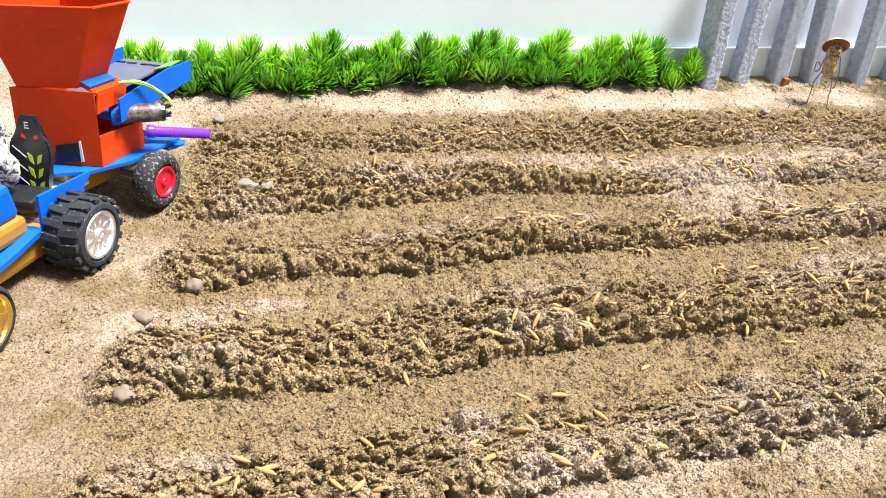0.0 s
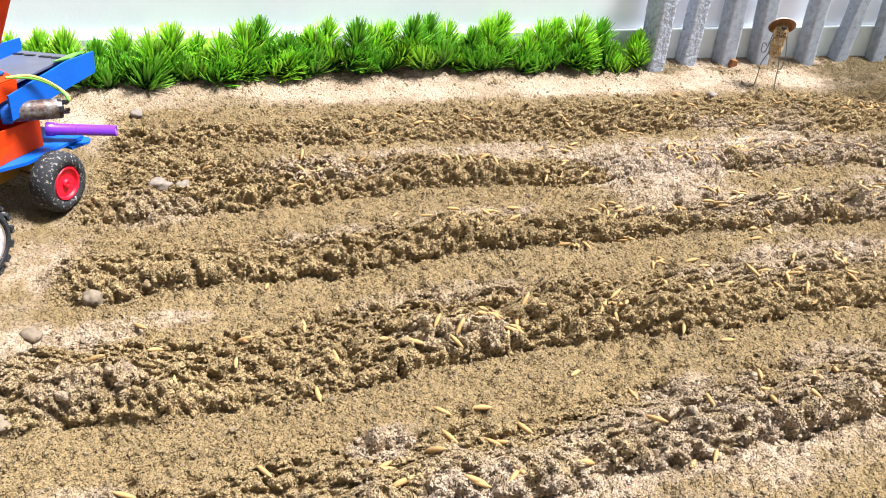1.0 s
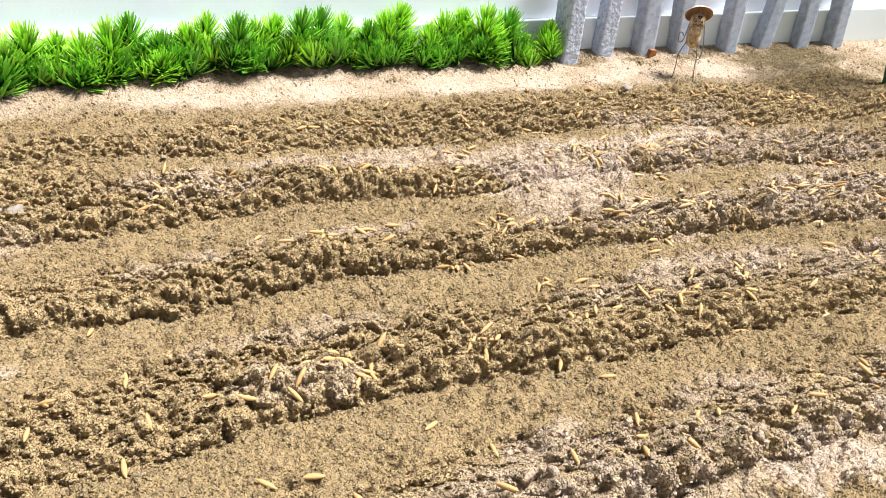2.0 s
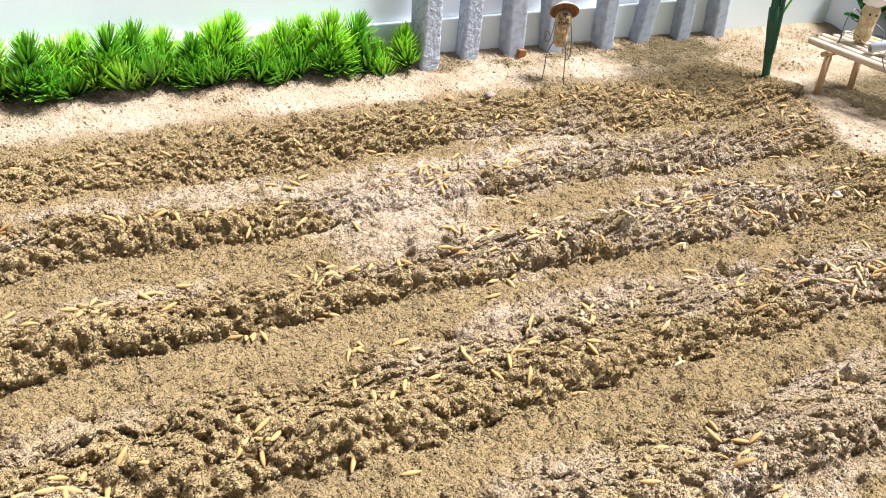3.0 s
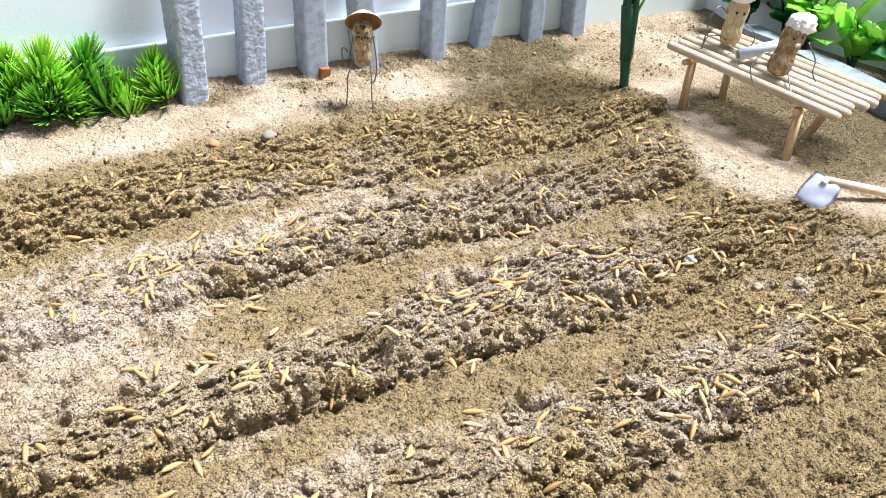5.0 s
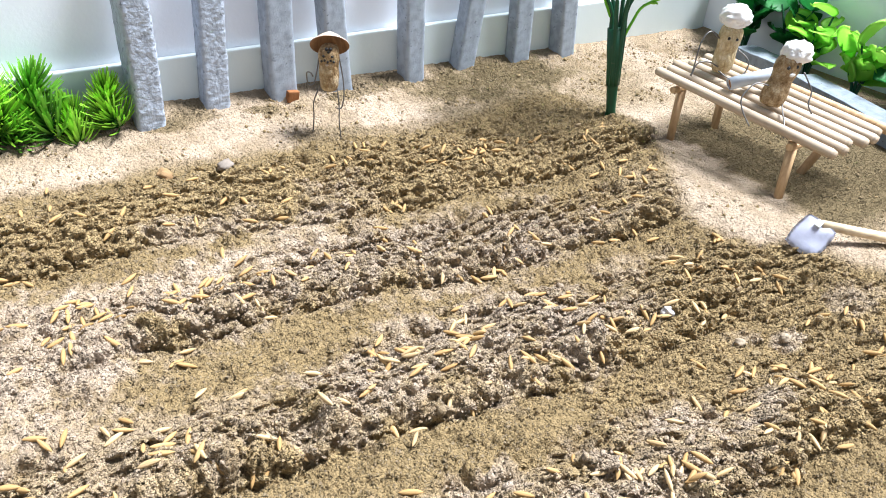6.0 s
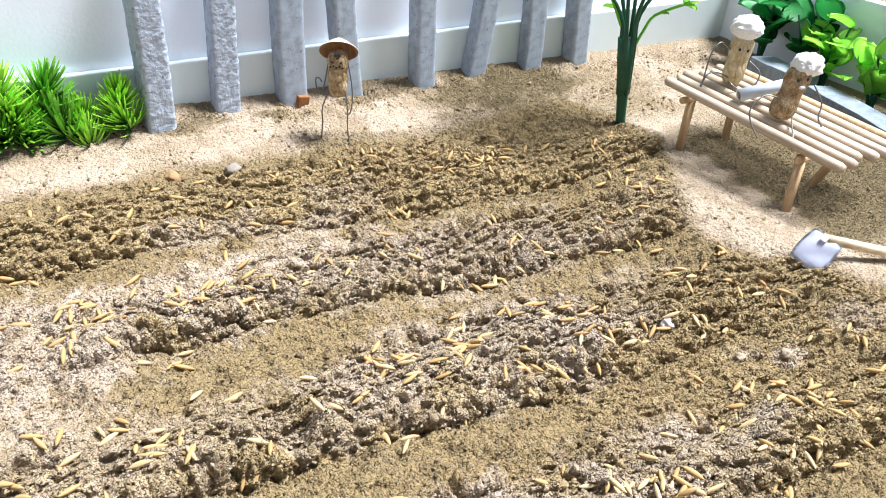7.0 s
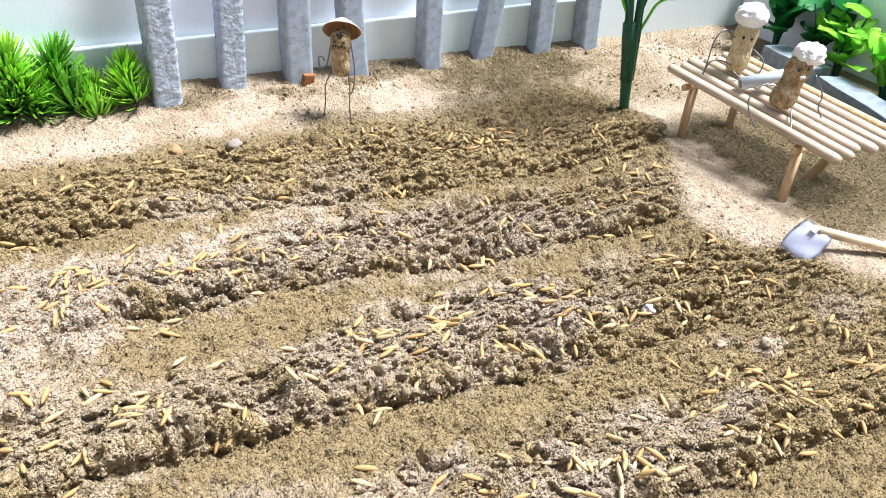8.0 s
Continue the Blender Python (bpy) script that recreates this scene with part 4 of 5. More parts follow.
def tractor():
    s = empty("toy_tractor", TRACTOR)
    wheel("wheel", s, pose(0, 0, 0.0200), 0.0190, 0.0200, "tyre", "silver", 16, 10, 0.68)
    wheel("wheel", s, pose(-0.090, 0, 0.0200, 0, 0, 180), 0.0190, 0.0200, "tyre", "silver", 16, 10, 0.68)
    wheel("wheel", s, pose(0.002, -0.0820, 0.0172), 0.0172, 0.013, "tyre", "gold", 0, 7, 0.80)
    wheel("wheel", s, pose(-0.090, -0.0820, 0.0172, 0, 0, 180), 0.0172, 0.013, "tyre", "gold", 0, 7, 0.80)
    for x in (-0.0215, -0.0685):
        part("fender", plate([(x, -0.0153, 0.0165), (x, 0.018, 0.022), (x, 0.019, 0.035), (x, 0.0268, 0.0416), (x, -0.0153, 0.0440)], 0.0014), "blue", s)
    st = bmesh.new()
    pts = [(-0.0150, 0.0255), (-0.022, 0.0245), (-0.034, 0.0220), (-0.048, 0.0200), (-0.080, 0.0195)]
    for (ya, za), (yb, zb) in zip(pts, pts[1:]):
        plate([(-0.0695, ya, za), (-0.0205, ya, za), (-0.0205, yb, zb), (-0.0695, yb, zb)], 0.0026, st)
    part("footboard", st, "blue", s)
    part("deck", box(-0.0675, -0.0360, 0.004, 0.0440, 0.0245, 0.0262, 0.0004), "white", s, "white card deck")
    part("gearbox", box(-0.062, -0.0235, -0.062, 0.016, 0.0100, 0.0205, 0.003), "amber", s, "amber painted gearbox")
    part("engine", box(-0.060, -0.0260, -0.095, -0.0185, 0.0240, 0.0345, 0.003), "amber", s, "amber painted engine block")
    hood = box(-0.062, -0.028, -0.100, -0.0205, 0.0345, 0.0525, 0.003)
    for v in hood.verts:
        if v.co.y > -0.05 and v.co.z > 0.045:
            v.co.y -= 0.0030
    part("hood", hood, "blue", s)
    part("axle", tube([(-0.088, 0, 0.0200), (-0.002, 0, 0.0200)], 0.002, 8), "steel", s)
    part("axle", tube([(-0.088, -0.0820, 0.0172), (-0.002, -0.0820, 0.0172)], 0.0016, 8), "steel", s)
    part("hitch", box(-0.048, -0.042, 0.036, 0.066, 0.020, 0.023, 0.0006), "steel", s)
    seat = empty("seat", pose(-0.0485, 0.0165, 0.0262, 0, 0, 10) @ Matrix.Diagonal((0.95, 1, 1.06, 1)))
    seat.parent = s
    b = bmesh.new()
    prof = [(-0.0075, 0), (-0.0095, 0.010), (-0.0115, 0.022), (-0.0105, 0.028), (-0.0060, 0.032), (-0.0045, 0.041), (0.0045, 0.041), (0.0060, 0.032), (0.0105, 0.028), (0.0115, 0.022), (0.0095, 0.010), (0.0075, 0)]
    plate([(x, 0.10 * z, z) for x, z in prof], 0.0050, b)
    bmesh.ops.bevel(b, geom=b.edges[:], offset=0.0009, segments=2, affect="EDGES")
    part("backrest", b, "black", seat)
    part("cushion", box(-0.0105, 0.0105, -0.022, -0.001, 0.0, 0.0065, 0.002), "black", seat)
    for z in (0.0055, 0.0125, 0.0195):
        for sx in (-1, 1):
            part("print_mark", plate([(0.0032 + sx * u, 0.1 * (z + w) - 0.0028, z + w) for u, w in ((0.0008, -0.0020), (0.0030, -0.0006), (0.0042, 0.0036), (0.0016, 0.0024))][::sx], 0.0004), "lime", seat, "lime printed chevron")
        part("print_mark", plate([(-0.0085, 0.1 * z - 0.0024, z + 0.0062), (-0.0085, 0.1 * z - 0.0024, z + 0.0067), (-0.0015, 0.1 * z - 0.0026, z + 0.0012), (-0.0015, 0.1 * z - 0.0026, z + 0.0007)], 0.0004), "zinc", seat, "thin grey printed line")
    for sx in (-1, 1):
        part("print_mark", plate([(0.0012 + sx * u, 0.1 * w - 0.0027, w) for u, w in ((0.0022, 0.0300), (0.0046, 0.0308), (0.0042, 0.0324), (0.0024, 0.0316))][::sx], 0.0004), "red", seat, "red printed mark")
    mark = bmesh.new()
    for xa, xb, za, zb in ((-0.0010, -0.0005, 0.0352, 0.0384), (-0.0005, 0.0012, 0.0352, 0.0357), (-0.0005, 0.0010, 0.0366, 0.0370), (-0.0005, 0.0012, 0.0379, 0.0384)):
        plate([(xa, 0.1 * za - 0.0027, za), (xb, 0.1 * za - 0.0027, za), (xb, 0.1 * zb - 0.0027, zb), (xa, 0.1 * zb - 0.0027, zb)], 0.0004, mark)
    part("print_mark", mark, "zinc", seat, "small grey printed letter on the headrest")
    return tagged(s, "blue toy tractor with chunky black tyres and a racing seat", "tractor")


TRACTOR = pose(-0.0435, 0.3866, 0.003, 0, 0, -30)
seeder()
tractor()
drv = bmesh.new()
blob((0, 0, 0.016), (0.010, 0.009, 0.016), 0.35, 3, 3, drv)
blob((0, -0.001, 0.036), (0.007, 0.007, 0.008), 0.25, 4, 3, drv)
drv = part("driver_doll", drv, "camo", smooth=True)
drv.matrix_basis = TRACTOR @ pose(-0.0555, 0.001, 0.0328)
tagged(drv, "small pale mottled doll seated on the black seat", "doll")

# ---- the bench with its two dolls ----
BENCH = pose(0.8364, 0.4523, 0.0, 0, 0, 3.5)


def bench():
    b = empty("stick_bench", BENCH)
    r = random.Random(4)
    for k in range(7):
        x = -0.0275 + k * 0.0115
        dy = r.uniform(-0.003, 0.003)
        rad = 0.0033 + r.uniform(-0.0003, 0.0002)
        slope = 0.0030
        bm = tube([(x, -0.0665 + dy, 0.0603 - slope), (x + 0.0004, -0.0645 + dy, 0.0605 - slope), (x + r.uniform(-0.0006, 0.0006), 0, 0.0606), (x, 0.0635 + dy, 0.0605 + slope), (x, 0.0655 + dy, 0.0603 + slope)], [rad * 0.93, rad, rad * 1.03, rad, rad * 0.93], 12)
        part("slat", bm, "leg" if k == 6 else "stick", b, "rough brown twig" if k == 6 else "", smooth=True)
    for y, reach in ((-0.043, ((-0.0323, -0.0474, -0.0245), (0.0147, -0.0322, 0.0290))), (0.046, ((-0.0217, 0.0451, -0.0190), (0.0253, 0.0432, 0.0300)))):
        z = 0.0606 + y * 0.046 - 0.0062
        part("crossbar", tube([(-0.031, y, z), (0.043, y, z)], 0.0023, 10), "leg", b)
        for fx, fy, tx in reach:
            w = BENCH @ Vector((fx, fy, 0))
            part("leg", tube([(fx, fy, height(w.x, w.y) - 0.002), (tx, y + 0.0015, z + 0.002)], [0.0027, 0.0031], 10), "leg", b, smooth=True)
    return tagged(b, "small bench of pale round bamboo sticks on splayed wooden legs", "bench")


bench()


def peanut(bm, base, top, r0, waist, r1, seed):
    """A waisted peanut shell from base to top."""
    a, b = Vector(base), Vector(top)
    q = (b - a).to_track_quat("Z", "Y").to_matrix().to_4x4()
    L = (b - a).length
    prof = []
    for i in range(19):
        f = i / 18
        end = math.sqrt(max(0.0, 1 - (2 * f - 1) ** 6))
        body = r0 + (r1 - r0) * f - waist * math.exp(-((f - 0.52) / 0.17) ** 2)
        prof.append((L * f, body * end))
    n0 = len(bm.verts)
    lathe(prof, 22, "Z", bm, Matrix.Translation(a) @ q)
    bm.verts.ensure_lookup_table()
    for v in bm.verts[n0:]:
        v.co += Vector((1, 1, 0)) * 0.0009 * noise.noise(v.co * 150 + Vector((seed, 0, 0))) + Vector((0, 0, 0.0005)) * noise.noise(v.co * 400)


def doll_materials(ob, names):
    for nme in names:
        ob.data.materials.append(M[nme])


def paint_faces(ob, rules):
    """Gives each face the slot of the first rule that takes its index range."""
    for p in ob.data.polygons:
        for slot, lo, hi in rules:
            if lo <= p.index < hi:
                p.material_index = slot
                break


def doll(name, m, body, hat, wires, eyes, label, hat_material, skin="shell", mouth=()):
    bm = bmesh.new()
    peanut(bm, *body)
    n1 = len(bm.faces)
    hat(bm)
    n2 = len(bm.faces)
    for w in wires:
        tube(rounded(w), 0.00047, 6, bm)
    n3 = len(bm.faces)
    for e, r in eyes:
        blob(e, (r, r * 0.6, r), 0.1, 1, 1, bm)
    n4 = len(bm.faces)
    for e, r in mouth:
        blob(e, (r * 1.5, r * 0.6, r), 0.2, 2, 1, bm)
    n5 = len(bm.faces)
    ob = part(name, bm, skin, smooth=True)
    doll_materials(ob, (hat_material, "wire", "black", "lining"))
    inner = n2 - 28 * 2 if hat_material == "straw" else n2
    paint_faces(ob, ((4, inner, n2), (1, n1, n2), (2, n2, n3), (3, n3, n4), (1, n4, n5)))
    ob.matrix_basis = m
    return tagged(ob, label, "doll")


def cotton_cap(c, r, seed):
    def make(bm):
        blob(c, (r, r, r * 0.78), 0.18, seed, 4, bm, 2.0)
        for k in range(7):
            a = k * 0.9
            blob((c[0] + math.cos(a) * r * 0.62, c[1] + math.sin(a) * r * 0.62, c[2] - r * 0.18 + 0.001 * (k % 3)), (r * 0.42, r * 0.42, r * 0.38), 0.32, seed + k, 3, bm, 1.6)
    return make


def cone_hat(c, r, h, tilt):
    def make(bm):
        m = Matrix.Translation(c) @ pose(0, 0, 0, *tilt)
        lathe([(-0.0004, r), (0.0, r), (h * 0.55, r * 0.55), (h * 0.9, r * 0.18), (h, 0)], 28, "Z", bm, m)
        lathe([(h - 0.0012, 0), (h * 0.5, r * 0.53), (-0.0004, r)], 28, "Z", bm, m)
    return make


doll("peanut_doll", pose(0.8385, 0.4905, 0.0655, 0, 0, -20), ((0, 0, 0), (0.001, 0, 0.034), 0.0070, 0.0008, 0.0080, 5), cotton_cap((0.001, 0.0, 0.0385), 0.0098, 3),
     [[(-0.007, 0, 0.024), (-0.016, -0.002, 0.029), (-0.022, -0.004, 0.022), (-0.024, -0.006, 0.006), (-0.025, -0.006, 0.0006)], [(-0.005, -0.004, 0.006), (-0.014, -0.006, 0.010), (-0.022, -0.006, 0.009), (-0.0255, -0.008, 0.001)],
      [(0.006, -0.005, 0.018), (0.0125, -0.010, 0.012), (0.010, -0.012, 0.004), (0.0, -0.013, 0.0008)], [(-0.004, -0.005, 0.003), (-0.007, -0.010, 0.005), (-0.002, -0.014, 0.002), (0.008, -0.016, 0.0008)]],
     [((-0.0045, -0.0072, 0.026), 0.0012), ((0.001, -0.0082, 0.0255), 0.0011)], "peanut-shell doll with wire limbs and white cotton cap, sitting upright", "cotton", "shell_pale")
doll("peanut_doll", pose(0.8265, 0.4375, 0.0635, 0, 0, -24), ((-0.003, 0, 0), (0.0048, 0.003, 0.033), 0.0079, 0.0014, 0.0080, 9), cotton_cap((0.0070, 0.0030, 0.0342), 0.0090, 8),
     [[(-0.009, -0.003, 0.015), (-0.018, -0.003, 0.016), (-0.026, -0.006, 0.009), (-0.026, -0.010, 0.002), (-0.022, -0.016, -0.006)], [(0.002, -0.006, 0.004), (-0.001, -0.014, 0.001), (-0.004, -0.022, -0.001), (-0.006, -0.029, -0.008)],
      [(0.011, -0.004, 0.024), (0.017, -0.008, 0.014), (0.015, -0.012, 0.007), (0.018, -0.014, 0.0015)]],
     [((-0.0008, -0.0052, 0.0268), 0.0013), ((0.0046, -0.0050, 0.0275), 0.0013)], "peanut-shell doll with wire limbs and cotton cap, leaning back", "cotton", mouth=[((0.0020, -0.0066, 0.0230), 0.0013)])
pipe = lathe([(0.0, 0.0030), (0.0, 0.0040), (0.040, 0.0036), (0.040, 0.0), (0.002, 0.0), (0.002, 0.0030)][:4], 18)
lathe([(0.0, 0.0030), (0.018, 0.0028), (0.018, 0.0)], 18, bm=pipe)
pipe = part("pipe", pipe, "zinc", smooth=True)
pipe.matrix_basis = pose(0.8190, 0.4670, 0.0690, 0, -16, -24)
# a dark brown disc paints the shade inside the hollow pipe
part("bore", lathe([(0.0012, 0), (0.0012, 0.0031)], 18), "lining", pipe, "dark disc for the shaded hollow of the pipe")
tagged(pipe, "short hollow grey metal pipe lying across the bench", "pipe")

# ---- the scarecrow doll in the field ----
UP = 0.006
doll("scarecrow_doll", pose(0.6055, 0.609, height(0.6055, 0.609) + 0.0005, 0, 0, -32), ((0.0012, 0, 0.0232 + UP), (0.0014, -0.001, 0.0555 + UP), 0.0066, 0.0006, 0.0069, 14), cone_hat((0.0014, 0.0020, 0.0532 + UP), 0.0124, 0.0092, (-47, -6, 0)),
     [[(-0.004, 0, 0.028 + UP), (-0.0085, -0.001, 0.022), (-0.0085, -0.001, 0.011), (-0.0097, -0.001, -0.006)], [(0.006, 0, 0.028 + UP), (0.0080, -0.002, 0.021), (0.0084, -0.004, 0.010), (0.0106, -0.006, -0.007)],
      [(-0.005, 0, 0.046 + UP), (-0.0068, -0.002, 0.034 + UP), (-0.0085, -0.003, 0.0285 + UP), (-0.0116, -0.003, 0.0285 + UP), (-0.0124, -0.004, 0.036 + UP), (-0.0100, -0.004, 0.0365 + UP), (-0.0084, -0.004, 0.034 + UP)], [(0.0075, 0, 0.047 + UP), (0.0104, -0.002, 0.033 + UP), (0.0112, -0.004, 0.023 + UP), (0.0100, -0.005, 0.0150 + UP), (0.0070, -0.005, 0.0140 + UP)]],
     [((-0.0014, -0.0076, 0.0488 + UP), 0.0010), ((0.0040, -0.0076, 0.0488 + UP), 0.0010), ((0.0016, -0.0072, 0.0515 + UP), 0.0010), ((0.0004, -0.0068, 0.0532 + UP), 0.0013), ((0.0028, -0.0068, 0.0532 + UP), 0.0013)] + [((-0.0026 + 0.0019 * i, -0.0078 + 0.0002 * abs(i - 2), 0.0455 + 0.0007 * (i % 2) + UP), 0.0009) for i in range(5)], "peanut-shell scarecrow with wire legs and a brown cone hat", "straw",
     mouth=[((0.0008, -0.0074, 0.0432 + UP), 0.0009)])

# ---- the shovel on the path ----


def shovel():
    foot = Vector((0.7730, 0.3585, height(0.7730, 0.3545)))
    s = empty("toy_shovel", Matrix.Translation(foot))
    ex = Vector((0.758, 0.0, 0.652)).normalized()
    ey = Vector((-0.305, 0.908, 0.213))
    ey = (ey - ex * ey.dot(ex)).normalized()
    ez = ex.cross(ey)
    bm = bmesh.new()
    n = 11
    grid = []
    for i in range(n):
        row = []
        for j in range(n):
            a, c = i / (n - 1) * 2 - 1, j / (n - 1) * 2 - 1
            k = 1 - 0.13 * (a * c) ** 2
            p = ex * a * 0.0110 * k + ey * c * 0.0098 * k + ez * (-0.0022 * max(abs(a), abs(c)) ** 4 + 0.0004 * math.sin(5 * a + 3 * c))
            row.append(bm.verts.new(p))
        grid.append(row)
    for i in range(n - 1):
        for j in range(n - 1):
            bm.faces.new((grid[i][j], grid[i + 1][j], grid[i + 1][j + 1], grid[i][j + 1]))
    bmesh.ops.solidify(bm, geom=bm.faces[:], thickness=0.0011)
    lift = Vector((0, 0, 0.0102))
    part("blade", bm, "blade", s, "dented grey-lilac metal blade", True).location = lift
    so = box(-0.0020, 0.0020, -0.0017, 0.0017, -0.0015, 0.0022, 0.0004)
    part("socket", so, "white", s).matrix_basis = Matrix.Translation(lift + ex * 0.0072 + ey * 0.001) @ Matrix((ex, ey, ez)).transposed().to_4x4()
    way = Vector((0.030, -0.0165, -0.0060))
    a0 = lift + ex * 0.0085 - ez * 0.001
    part("handle", tube([a0, a0 + way, a0 + way * 2, a0 + way * 3.2], [0.0026, 0.0027, 0.0027, 0.0027], 14), "handle", s, "round pale wooden handle", True)
    return tagged(s, "small shovel with lilac-grey blade and wooden handle on the path", "shovel")


shovel()

# ---- curb blocks and leafy plants at the east end ----


def curb_block(x, y, length, turn, seed):
    bm = box(-0.012, 0.012, -length / 2, length / 2, -0.010, 0.0155, 0.0012)
    bmesh.ops.subdivide_edges(bm, edges=[e for e in bm.edges if e.calc_length() > 0.01], cuts=5, use_grid_fill=True)
    for v in bm.verts:
        v.co += Vector((1, 1, 1)) * 0.0007 * noise.noise(v.co * 90 + Vector((seed, 0, 0)))
    ob = part("curb_block", bm, "curb")
    ob.matrix_basis = pose(x, y, height(x, y) + 0.0005, 0, 0, turn)
    return tagged(ob, "grey concrete curb block edging the plant bed", "curb", "curb blocks of the plant bed")


curb_block(0.9975, 0.561, 0.056, -7, 1)
curb_block(0.975, 0.462, 0.122, -15, 2)
curb_block(0.946, 0.345, 0.105, -14, 3)


def leaf_mesh(seed, w, l):
    """A rounded, cupped plastic leaf with a midrib, from its stalk along +y."""
    r = random.Random(seed)
    bm = bmesh.new()
    tip = bm.verts.layers.float.new("tip")
    n, m = 8, 6
    rows = []
    for i in range(n + 1):
        f = i / n
        half = w * 0.5 * math.sin(math.pi * min(1, f * 0.93 + 0.05)) ** 0.5
        row = []
        for j in range(m + 1):
            a = j / m * 2 - 1
            v = bm.verts.new((a * half, f * l, 0.11 * w * a * a + 0.10 * l * math.sin(f * 2.6) + 0.0003 * r.uniform(-1, 1) - (0.0005 if j == m // 2 else 0)))
            v[tip] = 0.35 + 0.5 * f
            row.append(v)
        rows.append(row)
    for a, b in zip(rows, rows[1:]):
        for j in range(m):
            bm.faces.new((a[j], a[j + 1], b[j + 1], b[j]))
    bmesh.ops.solidify(bm, geom=bm.faces[:], thickness=0.0005)
    me = bpy.data.meshes.new("leaf")
    bm.to_mesh(me)
    bm.free()
    return me


def leafy_plant(x, y, h, material, seed, count, size, label):
    r = random.Random(seed)
    p = empty("leafy_plant", pose(x, y, height(x, y)))
    shapes = [leaf_mesh(seed * 5 + k, size * (1.02 + 0.1 * k), size * (1.0 + 0.08 * k)) for k in range(3)]
    for s in range(4):
        a = s * 1.7 + r.uniform(-0.4, 0.4)
        lean = r.uniform(0.008, 0.022)
        hh = h * r.uniform(0.7, 1.05)
        pts = [(math.cos(a) * lean * f ** 1.5, math.sin(a) * lean * f ** 1.5, hh * f - 0.004 * (1 - f)) for f in (0, 0.35, 0.7, 1.0)]
        part("stem", tube(pts, [0.0016, 0.0013, 0.0011, 0.0007], 6), "stem", p)
        for k in range(count):
            f = 0.22 + 0.78 * (k + 0.5) / count
            c = Vector(pts[0]).lerp(Vector(pts[-1]), f)
            c.z = hh * f
            ang = k * 2.4 + s + r.uniform(-0.4, 0.4)
            ob = part_mesh("leaf", shapes[r.randrange(3)], material, p, smooth=True)
            ob.matrix_basis = pose(c.x, c.y, c.z, r.uniform(0, 62), r.uniform(-18, 18), math.degrees(ang)) @ Matrix.Scale(r.uniform(1.0, 1.4), 4)
    return tagged(p, label, "plant", "leafy plants behind the curb")


DARK, LIGHT = "dark green plastic plant with round cupped leaves behind the curb", "light green plastic plant with round leaves behind the curb"
leafy_plant(1.032, 0.612, 0.066, "leaf_d", 3, 3, 0.020, DARK)
leafy_plant(1.040, 0.572, 0.060, "leaf_d", 7, 3, 0.021, DARK)
leafy_plant(1.026, 0.540, 0.058, "leaf_l", 5, 4, 0.017, LIGHT)
leafy_plant(1.024, 0.492, 0.050, "leaf_l", 9, 4, 0.017, LIGHT)
leafy_plant(1.042, 0.455, 0.064, "leaf_d", 11, 3, 0.021, DARK)
leafy_plant(1.036, 0.405, 0.060, "leaf_d", 13, 3, 0.020, DARK)


def tree():
    x, y = 0.8015, 0.5455
    t = empty("plastic_tree", pose(x, y, height(x, y), -5, -3.5, 0))
    bm = tube([(0, 0, -0.006), (0.0003, 0, 0.004), (0.0, 0.0003, 0.025), (-0.0004, 0.0006, 0.046), (-0.0006, 0.001, 0.062)], [0.0044, 0.0035, 0.0042, 0.0056, 0.0060], 14)
    part("trunk", bm, "stem", t, smooth=True)
    r = random.Random(5)
    lf, big = leaf_mesh(77, 0.0052, 0.0095), leaf_mesh(78, 0.010, 0.016)
    for s in range(6):
        a = s * 1.05 + 0.5
        ca, sa, out = math.cos(a), math.sin(a), 0.014 + 0.009 * (s % 3)
        pts = [(ca * 0.0030, sa * 0.0030, 0.022), (ca * 0.0046, sa * 0.0046, 0.055), (ca * 0.0066, sa * 0.0066, 0.078), (ca * out * 0.8, sa * out * 0.8, 0.104), (ca * out * 1.7, sa * out * 1.7, 0.136)]
        b = part("branch", tube(rounded(pts, 4), [0.0019 - 0.0011 * k / 16 for k in range(17)], 8), "stem", t, smooth=True)
        for k in range(14):
            f = 0.30 + 0.70 * (k + 0.5) / 14
            c = Vector(pts[3]).lerp(Vector(pts[4]), f)
            ob = part_mesh("leaf", lf if k < 6 else big, "leaf_l", b, smooth=True)
            ob.matrix_basis = pose(c.x, c.y, c.z, r.uniform(-20, 45), r.uniform(-25, 25), k * 137.5 + r.uniform(-20, 20)) @ Matrix.Scale(r.uniform(0.8, 1.2), 4)
    # two light green twigs clipped on below the crown
    for pts, sprays in (([(0.0045, -0.0028, 0.057), (0.0085, -0.0052, 0.067), (0.0140, -0.0088, 0.077), (0.0300, -0.0187, 0.084)], ((2, -30), (3, -75), (3, -35), (3, 5), (3, 40))), ([(-0.0048, 0.0030, 0.070), (-0.0090, 0.0056, 0.082), (-0.0120, 0.0075, 0.090)], ((1, 110), (2, 100), (2, 145), (2, 190)))):
        b = part("twig", tube(rounded(pts, 4), 0.0010, 7), "leaf_l", t, "light green plastic twig", True)
        for k, turn in sprays:
            ob = part_mesh("leaf", lf, "leaf_l", b, smooth=True)
            ob.matrix_basis = pose(*pts[k], r.uniform(-25, 10), r.uniform(-20, 20), turn - 90)
    return tagged(t, "plastic tree with a dark green bundled trunk and light green leaves", "tree")


tree()

# ---- pebbles ----


